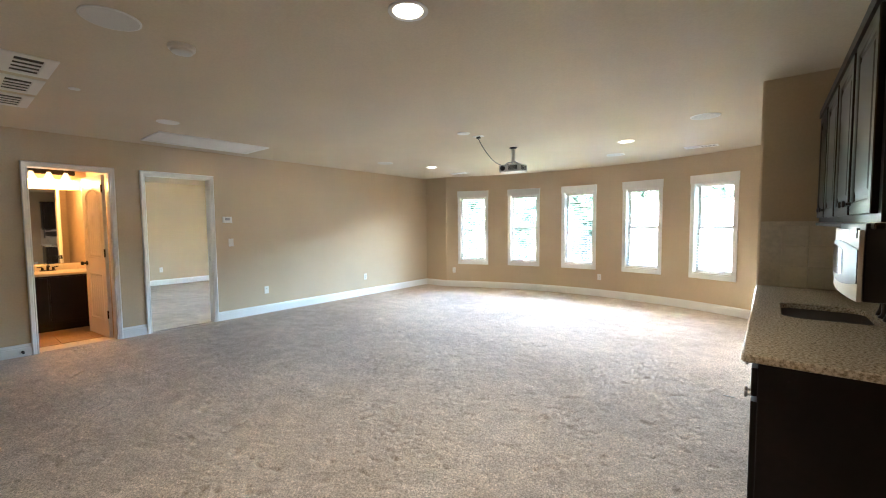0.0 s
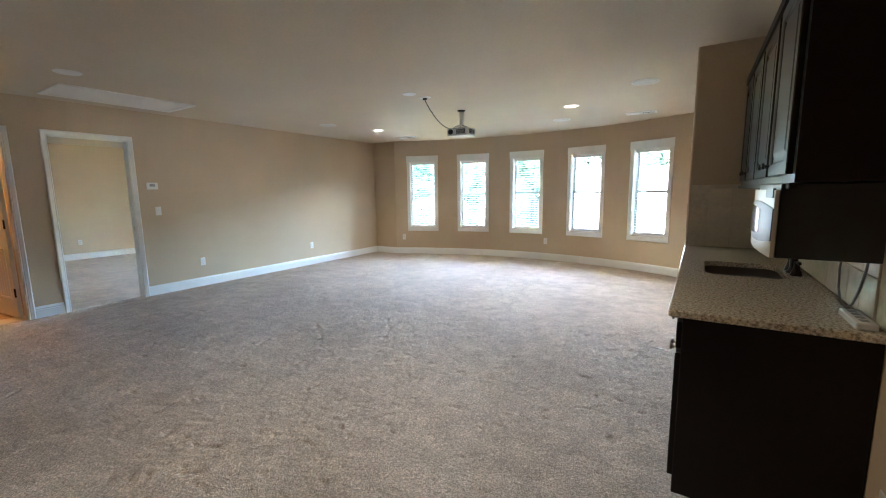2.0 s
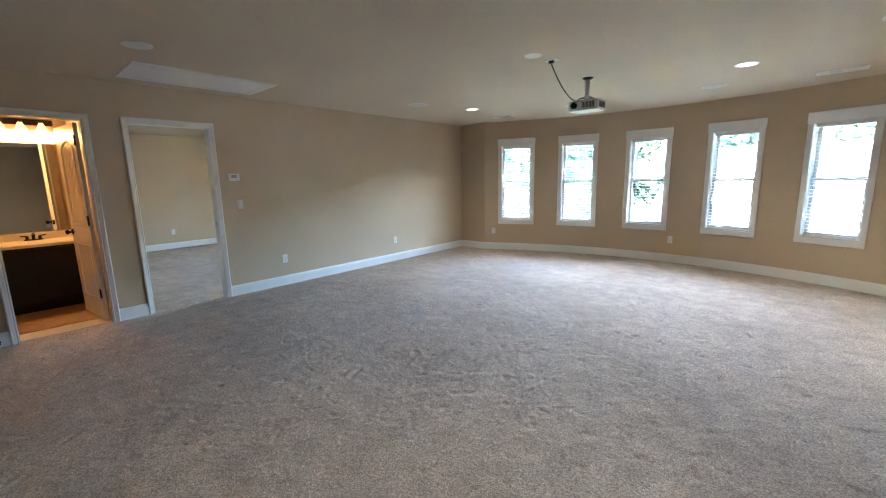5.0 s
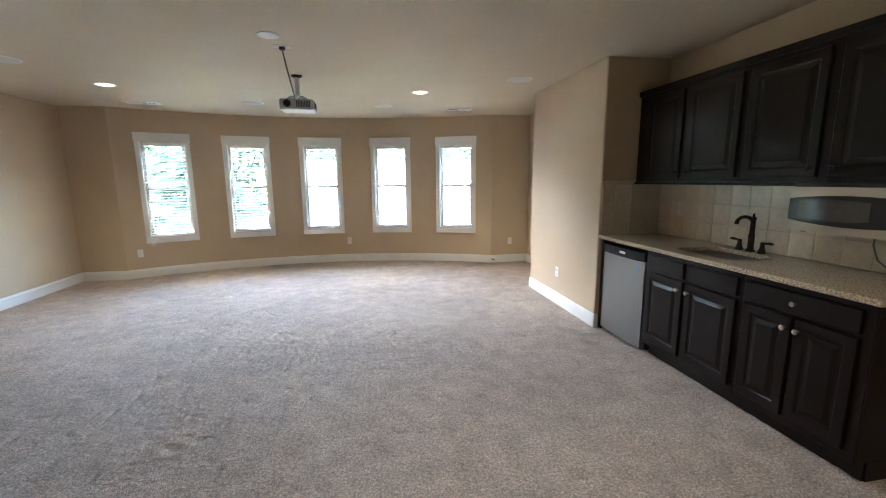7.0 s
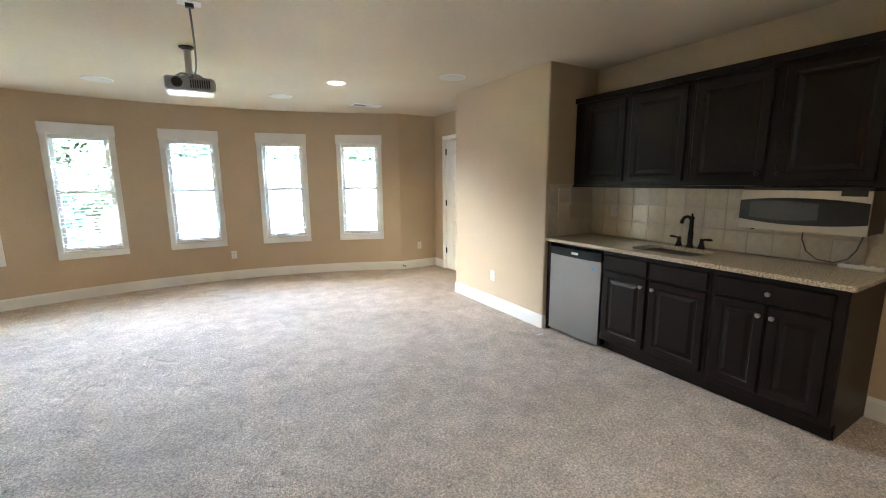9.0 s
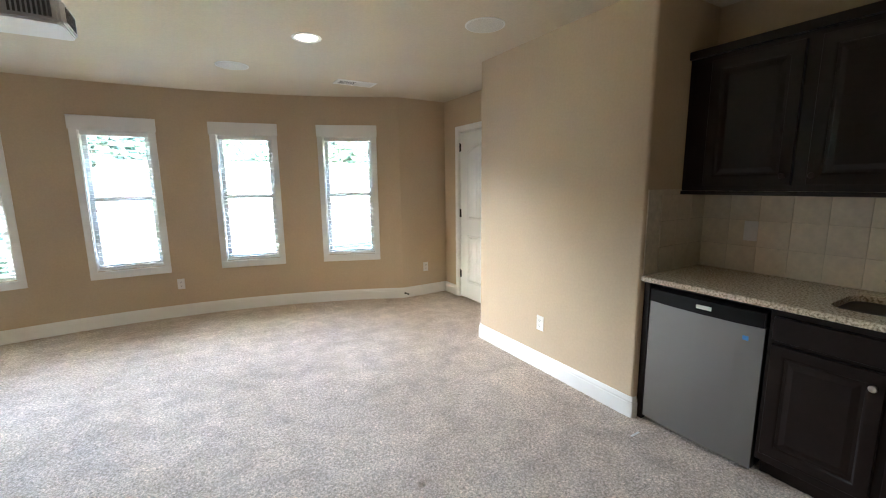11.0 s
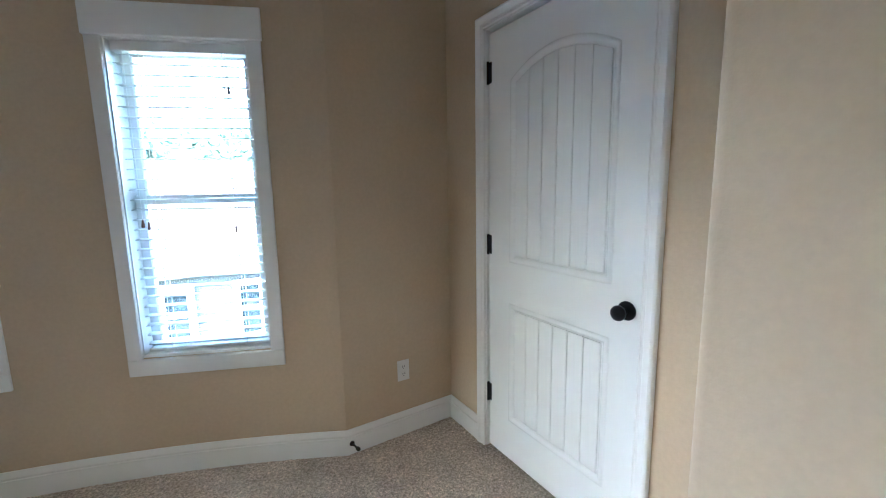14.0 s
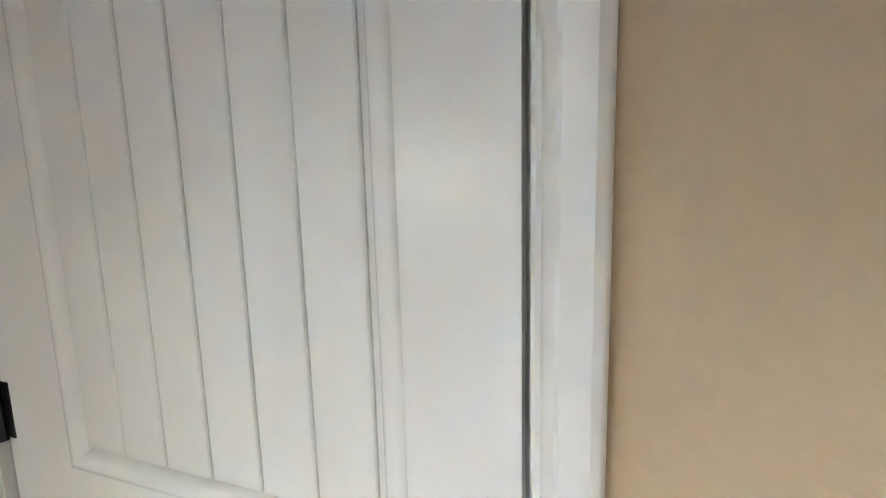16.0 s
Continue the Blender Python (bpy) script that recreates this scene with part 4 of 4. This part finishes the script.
def vent(x, y, w, d, slats, label, half=False):
    """A ceiling grille, w along x and d along y."""
    v = thing("ceiling_vent", label, "vent", pose(x, y, CEIL))
    bm = B()
    p, q = w / 2, d / 2
    sweep(bm, [(-p, -q, 0), (p, -q, 0), (p, q, 0), (-p, q, 0)], (0, 0, -1), [(0, 0.0), (0, 0.004), (-0.028, 0.008), (-0.03, 0.0)], closed=True)
    part("frame", bm, PLASTIC, v)
    # dark sheet in place of the shaded duct behind the slats
    bm = B()
    box(bm, -p + 0.02, p - 0.02, -q + 0.02, q - 0.02, -0.002, -0.0005)
    part("backing", bm, SLOT, v)
    for k in range(slats):
        cx = -p + 0.03 + (w - 0.06) * (k + 0.5) / slats
        bm = B()
        dx = (w - 0.06) / slats * 0.42
        lean = 0.003 if (not half or cx < 0) else -0.0035
        prism(bm, [(cx - dx, -q + 0.026, -0.006 - lean), (cx + dx, -q + 0.026, -0.006 + lean), (cx + dx, -q + 0.026, -0.0045 + lean), (cx - dx, -q + 0.026, -0.0045 - lean)], (0, d - 0.052, 0))
        part("slat", bm, PLASTIC, v)
    return v


vent(-0.70, 7.27, 0.40, 0.20, 22, "white louvred supply vent in the ceiling", True)
vent(-4.93, 7.33, 0.40, 0.20, 22, "white louvred supply vent in the ceiling", True)
for x in (-3.72, -4.27, -4.82):
    g = thing("return_grille", "white return-air grille with dark slots", "vent", pose(x, 0.98, CEIL), group="row of return grilles")
    bm = B()
    sweep(bm, [(-0.20, -0.10, 0), (0.20, -0.10, 0), (0.20, 0.10, 0), (-0.20, 0.10, 0)], (0, 0, -1), [(0.03, 0.0), (0.03, 0.006), (0, 0.010), (-0.03, 0.008), (-0.035, 0.0)], closed=True)
    part("frame", bm, PLASTIC, g)
    # the shade of the duct, painted as a dark sheet
    bm = B()
    box(bm, -0.18, 0.18, -0.08, 0.08, -0.002, -0.0005)
    part("backing", bm, SLOT, g)
    for k in range(1, 4):
        bm = B()
        box(bm, -0.17 + 0.085 * k - 0.012, -0.17 + 0.085 * k + 0.012, -0.07, 0.07, -0.009, -0.003)
        part("slat", bm, PLASTIC, g)

hatch = thing("attic_hatch", "white framed attic access panel in the ceiling", "hatch", pose(-5.52, 2.775, CEIL))
bm = B()
sweep(bm, [(-0.30, -0.60, 0), (0.30, -0.60, 0), (0.30, 0.60, 0), (-0.30, 0.60, 0)], (0, 0, -1), [(0.03, 0.0), (0.03, 0.014), (-0.01, 0.020), (-0.035, 0.016), (-0.035, 0.0)], closed=True)
part("frame", bm, TRIM, hatch, smooth=True)
bm = B()
box(bm, -0.31, 0.31, -0.61, 0.61, -0.009, -0.001)
part("panel", bm, TRIM, hatch)


PALEGREY = material("pale_grey_plastic", (0.52, 0.52, 0.51), 0.42, spots=[(20, 2, 0.94, 1.05)])


def projector():
    p = thing("projector", "grey and white projector hung from the ceiling", "projector", pose(-2.72, 5.60, CEIL, 0, 0, 0))
    bm = B()
    turned(bm, [(0.001, 0), (0.055, 0), (0.055, -0.008), (0.03, -0.022), (0.001, -0.022)], (0, 0, 0), n=20)
    part("ceiling_plate", bm, BLACKM, p, smooth=True)
    bm = B()
    turned(bm, [(0.024, -0.02), (0.024, -0.18), (0.03, -0.185), (0.03, -0.20), (0.001, -0.20)], (0, 0, 0), n=16)
    part("pole", bm, PLASTIC, p, "white painted pole", smooth=True)
    bm = B()
    for a, b in ((-0.10, -0.07), (0.10, -0.06), (0.08, 0.09), (-0.08, 0.09)):
        tube(bm, [(0, 0, -0.195), (a * 0.6, b * 0.6, -0.205), (a, b, -0.240)], 0.007, 6)
    part("bracket", bm, GREYPL, p)
    bm = B()
    out = [(-0.165, -0.10), (-0.15, -0.125), (-0.05, -0.135), (0.06, -0.135), (0.15, -0.125), (0.165, -0.10), (0.165, 0.10), (0.15, 0.12), (-0.15, 0.12), (-0.165, 0.10)]
    prism(bm, [(x, y, -0.335) for x, y in out], (0, 0, 0.095))
    bmesh.ops.bevel(bm, geom=list(bm.edges), offset=0.008, segments=2, affect="EDGES")
    part("body", bm, PALEGREY, p, "pale grey plastic body")
    # white plate: the glow under the body is put into its colour
    bm = B()
    prism(bm, [(x * 0.93, y * 0.93, -0.342) for x, y in out], (0, 0, 0.010))
    part("top_cover", bm, PLASTIC, p, "top cover, hung upside down, whitened for the glow on its underside")
    bm = B()
    turned(bm, [(0.001, -0.131), (0.036, -0.131), (0.036, -0.150), (0.030, -0.152), (0.027, -0.142), (0.001, -0.139)], (-0.085, 0, -0.288), axis="y", n=22)
    part("lens", bm, DARKPL, p, "black round lens", smooth=True)
    bm = B()
    for k in range(9):
        box(bm, 0.0 + k * 0.015, 0.008 + k * 0.015, -0.1375, -0.125, -0.32, -0.26)
    part("front_vent", bm, DARKGREY, p)
    bm = B()
    for k in range(8):
        box(bm, 0.160, 0.1675, -0.085 + k * 0.02, -0.074 + k * 0.02, -0.32, -0.26)
    part("side_vent", bm, DARKGREY, p)


projector()
jack = thing("cable_plate", "white square cable plate on the ceiling", "cover plate", pose(-2.68, 4.68, CEIL))
bm = B()
box(bm, -0.06, 0.06, -0.04, 0.04, -0.007, 0, 0.002)
part("cover", bm, PLASTIC, jack)
bm = B()
box(bm, -0.022, 0.022, -0.015, 0.015, -0.03, -0.006, 0.003)
part("connector", bm, DARKPL, jack)
bm = B()
pts = []
for k in range(25):
    u = k / 24
    pts.append((-2.68 - 0.05 * u + 0.03 * math.sin(3 * u), 4.68 + (5.50 - 4.68) * (u ** 1.15), CEIL - 0.03 - 0.21 * u - 0.13 * math.sin(math.pi * u) ** 1.0))
tube(bm, pts, 0.006, 8)
tagged(new("projector_cable", finish("projector_cable", bm, CABLE, True)), "thin dark cable hanging between ceiling plate and projector", "cable")

# ---- bathroom ----
BATH_W = 0.06
v = thing("vanity", "dark espresso bathroom vanity", "vanity")
bm = B()
box(bm, -7.845, -7.28, 0.95, 1.93, 0.10, 0.745, 0.002)
part("body", bm, ESPRESSO, v)
bm = B()
box(bm, -7.845, -7.35, 0.96, 1.92, -0.006, 0.0995)
part("toe_kick", bm, ESPRESSO, v)
for a, b in ((0.98, 1.43), (1.45, 1.90)):
    bm = B()
    box(bm, -7.28, -7.262, a, b, 0.14, 0.725, 0.003)
    part("vanity_door", bm, ESPRESSO, v)
bm = B()
box(bm, -7.848, -7.25, 0.93, 1.95, 0.746, 0.780, 0.006, 2)
vt = part("countertop", bm, CULTURED, v, "cream cultured marble top")
bm = B()
box(bm, -7.849, -7.832, 0.93, 1.95, 0.781, 0.862, 0.003)
part("backsplash", bm, CULTURED, vt)
bt = thing("bathroom_faucet", "dark bronze basin faucet", "faucet", pose(-7.76, 1.50, 0.780))
bm = B()
box(bm, -0.025, 0.025, -0.085, 0.085, 0, 0.014, 0.006, 2)
tube(bm, [(0, 0, 0.01), (0, 0, 0.07), (0.05, 0, 0.085), (0.11, 0, 0.065)], [0.016, 0.014, 0.012, 0.012], 10)
part("spout", bm, BRONZE, bt, smooth=True)
for s in (-1, 1):
    bm = B()
    turned(bm, [(0.001, 0.012), (0.018, 0.012), (0.012, 0.05), (0.001, 0.055)], (0, s * 0.055, 0), n=12)
    tube(bm, [(0, s * 0.055, 0.05), (0, s * 0.11, 0.058)], 0.007, 8)
    part("handle", bm, BRONZE, bt, smooth=True)
bm = B()
box(bm, -7.849, -7.843, 0.95, 1.93, 0.872, 1.925)
tagged(new("bathroom_mirror", finish("bathroom_mirror", bm, MIRROR)), "frameless bathroom mirror above the vanity", "mirror")
vl = thing("vanity_light", "bronze light bar with three lit frosted shades", "wall lamp", pose(-7.85, 1.572, 2.16))
bm = B()
box(bm, 0.0, 0.03, -0.285, 0.285, -0.03, 0.04, 0.012, 2)
part("bar", bm, BRONZE, vl)
for k in (-1, 0, 1):
    bm = B()
    turned(bm, [(0.001, 0.02), (0.018, 0.02), (0.018, -0.01), (0.001, -0.01)], (0.08, k * 0.175, 0), n=12)
    tube(bm, [(0.02, k * 0.175, 0.0), (0.08, k * 0.175, 0.01)], 0.009, 8)
    arm = part("arm", bm, BRONZE, vl)
    bm = B()
    turned(bm, [(0.020, -0.005), (0.034, -0.04), (0.05, -0.085), (0.062, -0.112), (0.059, -0.112), (0.047, -0.085), (0.031, -0.042), (0.018, -0.012)], (0.08, k * 0.175, 0), n=20)
    part("shade", bm, GLOBE, arm, "lit frosted glass shade", smooth=True)
    lamp = new("vanity_bulb", bpy.data.lights.new("vanity_bulb", "POINT"))
    lamp.data.energy, lamp.data.color, lamp.data.shadow_soft_size = BATH_W, (1.0, 0.46, 0.14), 0.018
    lamp.location = (-7.77, 1.572 + k * 0.175, 2.028)

# ---- outdoors: the view from the upper floor ----
GROUND = -3.2
bm = B()
bmesh.ops.create_grid(bm, x_segments=1, y_segments=1, size=900, matrix=Matrix.Translation((0, 0, GROUND)))
setting("ground", bm, LAWN, "lawn running to the horizon", "ground")
bm = B()
box(bm, -120, 120, 48, 54, GROUND - 0.1, GROUND + 0.03)
setting("road", bm, ASPHALT, "grey asphalt street", "road")


def house(x, y, w, d, eaves, ridge, label, front=3):
    """A house, gable roof along x, its face to -y. Local origin at the front's middle, on the ground."""
    h = thing("house", label, "house", pose(x, y, GROUND))
    bm = B()
    box(bm, -w / 2, w / 2, 0, d, 0, eaves)
    part("wall", bm, SIDING, h)
    bm = B()
    for k in range(int(eaves / 0.2)):
        box(bm, -w / 2 - 0.015, w / 2 + 0.015, -0.02, d, 0.2 * k + 0.01, 0.2 * k + 0.185)
    tagged(part("siding_boards", bm, SIDING, h), kind="stuff")
    bm = B()
    o = 0.5
    prism(bm, [(-w / 2 - o, -o, eaves - 0.1), (-w / 2 - o, d / 2, ridge), (-w / 2 - o, d + o, eaves - 0.1)], (w + 2 * o, 0, 0))
    part("roof", bm, ROOFING, h)
    # a small front gable
    bm = B()
    gx = w * 0.30
    prism(bm, [(gx - 2.2, -0.9, eaves - 0.05), (gx + 2.2, -0.9, eaves - 0.05), (gx, -0.9, eaves + 1.7)], (0, d / 2, 0))
    part("gable_roof", bm, ROOFING, h)
    bm = B()
    prism(bm, [(gx - 1.7, -0.93, 0), (gx + 1.7, -0.93, 0), (gx + 1.7, -0.93, eaves), (gx, -0.93, eaves + 1.3), (gx - 1.7, -0.93, eaves)], (0, 0.9, 0))
    part("gable_wall", bm, SIDING, h)
    spots = [(gx, -0.97, z) for z in (0.95,)]
    for k in range(front):
        for z in (0.95,):
            spots.append((-w / 2 + 1.2 + k * (w * 0.5 / front), -0.06, z))
    for wx, wy, wz in spots:
        bm = B()
        sweep(bm, [(wx - 0.5, wy, wz), (wx + 0.5, wy, wz), (wx + 0.5, wy, wz + 1.3), (wx - 0.5, wy, wz + 1.3)], (0, -1, 0), [(0.03, 0.04), (-0.12, 0.04), (-0.12, 0), (0.03, 0)], closed=True)
        box(bm, wx - 0.02, wx + 0.02, wy - 0.035, wy, wz, wz + 1.3)
        box(bm, wx - 0.5, wx + 0.5, wy - 0.035, wy, wz + 0.68, wz + 0.73)
        win = part("window", bm, TRIM, h)
        bm = B()
        box(bm, wx - 0.5, wx + 0.5, wy - 0.01, wy + 0.02, wz, wz + 1.3)
        part("pane", bm, WINDARK, win)
    return h


house(3.6, 17.0, 16.5, 10, 2.75, 5.6, "grey one-storey house with a broad shingle roof", 4)
house(-17, 24, 12, 9, 2.75, 5.4, "grey one-storey house half behind trees")
house(23, 19, 14, 10, 2.75, 5.6, "grey one-storey house next door")


def tree(x, y, height, spread, seed, label, leaf=1.0):
    rng = random.Random(seed)
    t = thing("tree", label, "tree", pose(x, y, GROUND))
    bm = B()
    tube(bm, [(0, 0, 0), (0.05, 0.03, height * 0.3), (-0.05, 0.08, height * 0.6), (0.0, 0.0, height * 0.85)], [0.028 * height, 0.02 * height, 0.012 * height, 0.003 * height], 8)
    tips = []
    for k in range(11):
        a, z = k * 2.4 + rng.random(), height * (0.28 + 0.055 * k)
        r = spread * (0.95 - 0.055 * k) * rng.uniform(0.7, 1.0)
        tip = Vector((r * math.cos(a), r * math.sin(a), z + height * rng.uniform(0.08, 0.18)))
        tube(bm, [(0, 0, z), tip * 0.5 + Vector((0, 0, z * 0.5)), tip], [0.009 * height, 0.006 * height, 0.002 * height], 5)
        tips += [tip, tip * 0.6 + Vector((0, 0, z * 0.4 + 0.4))]
    part("trunk", bm, BARK, t, smooth=True)
    tips += [Vector((0, 0, height * 0.92)), Vector((0.3, 0.2, height * 0.8))]
    verts, faces = [], []
    for tip in tips:
        size = spread * rng.uniform(0.28, 0.48)
        for _ in range(150 if height > 8 else 110):
            d = Vector((rng.gauss(0, 1), rng.gauss(0, 1), rng.gauss(0, 0.75)))
            c = tip + d * size * 0.55
            u = Vector((rng.gauss(0, 1), rng.gauss(0, 1), rng.gauss(0, 1))).normalized()
            w = u.orthogonal().normalized() * rng.uniform(0.10, 0.2) * leaf
            u = u * rng.uniform(0.14, 0.28) * leaf
            i = len(verts)
            verts += [c - u, c + w, c + u, c - w]
            faces.append((i, i + 1, i + 2, i + 3))
    me = bpy.data.meshes.new("crown")
    me.from_pydata(verts, [], faces)
    me.materials.append(LEAF)
    ob = new("crown", me)
    ob.parent = t
    tagged(ob, kind="stuff")
    return t


tree(-9.6, 18.5, 6.4, 1.9, 1, "leafy green tree beside the house")
tree(-13.5, 17.5, 6.8, 2.2, 2, "leafy green tree with a broad crown")
tree(-6.6, 16.2, 4.2, 1.1, 3, "young leafy green tree by the house corner")
tree(2.5, 29.5, 7.2, 2.0, 8, "leafy tree rising behind the roof")
tall = [tree(-46, 36, 8.6, 3.4, 4, "tall leafy tree in the wood behind the houses", 1.1), tree(-41, 38, 9.4, 3.8, 5, "tall leafy tree in the wood behind the houses", 1.1)]
rng = random.Random(7)
for k in range(40):
    if k % 7 in (3, 6):
        continue
    copy_thing(tall[k % 2], pose(-40 + k * 2.2 + rng.uniform(-0.9, 0.9), 35 + rng.uniform(-2, 6), GROUND, 0, 0, rng.uniform(0, 360)))

# ---- pieces: tiles of the wet bar splash and of the bathroom floor ----
bm = B()
box(bm, EAST - 0.004, EAST + 0.001, 2.415, 4.519, TOP + 0.001, UZ0 + 0.01)
back = tagged(new("backsplash", finish("backsplash", bm, GROUT)), "beige glazed tile backsplash of the wet bar", "backsplash", kind="structure")
bm = B()
box(bm, 0.02, EAST - 0.005, 4.514, 4.521, TOP + 0.001, UZ0 + 0.01)
side = tagged(new("backsplash_side", finish("backsplash_side", bm, GROUT)), "beige glazed tile on the niche wall", "backsplash", kind="structure")
TS, TG = 0.152, 0.0022
bm = B()
box(bm, -0.008, 0, TG / 2, TS - TG / 2, TG / 2, TS - TG / 2, 0.0015)
tile_x = finish("tile", bm, TILE)
bm = B()
box(bm, TG / 2, TS - TG / 2, -0.008, 0, TG / 2, TS - TG / 2, 0.0015)
tile_y = finish("tile", bm, TILE)
for r in range(3):
    for k in range(13):
        o = new("tile", tile_x)
        o.parent, o.location = back, (EAST - 0.0038, 4.512 - TS * (k + 1), TOP + 0.003 + r * TS)
for r in range(3):
    for k in range(3):
        o = new("tile", tile_y)
        o.parent, o.location = side, (EAST - 0.013 - TS * (k + 1), 4.5142, TOP + 0.003 + r * TS)
bm = B()
box(bm, 0.002, 0.303, 0.002, 0.303, -0.005, 0.0, 0.0015)
tile_f = finish("tile", bm, FLOORTILE)
for i in range(6):
    for k in range(6):
        if -8.0 + 0.305 * (i + 1) < WEST - 0.065:
            o = new("tile", tile_f)
            o.parent, o.location = bath_floor, (-8.0 + 0.305 * i, 0.2 + 0.305 * k, -0.0005)
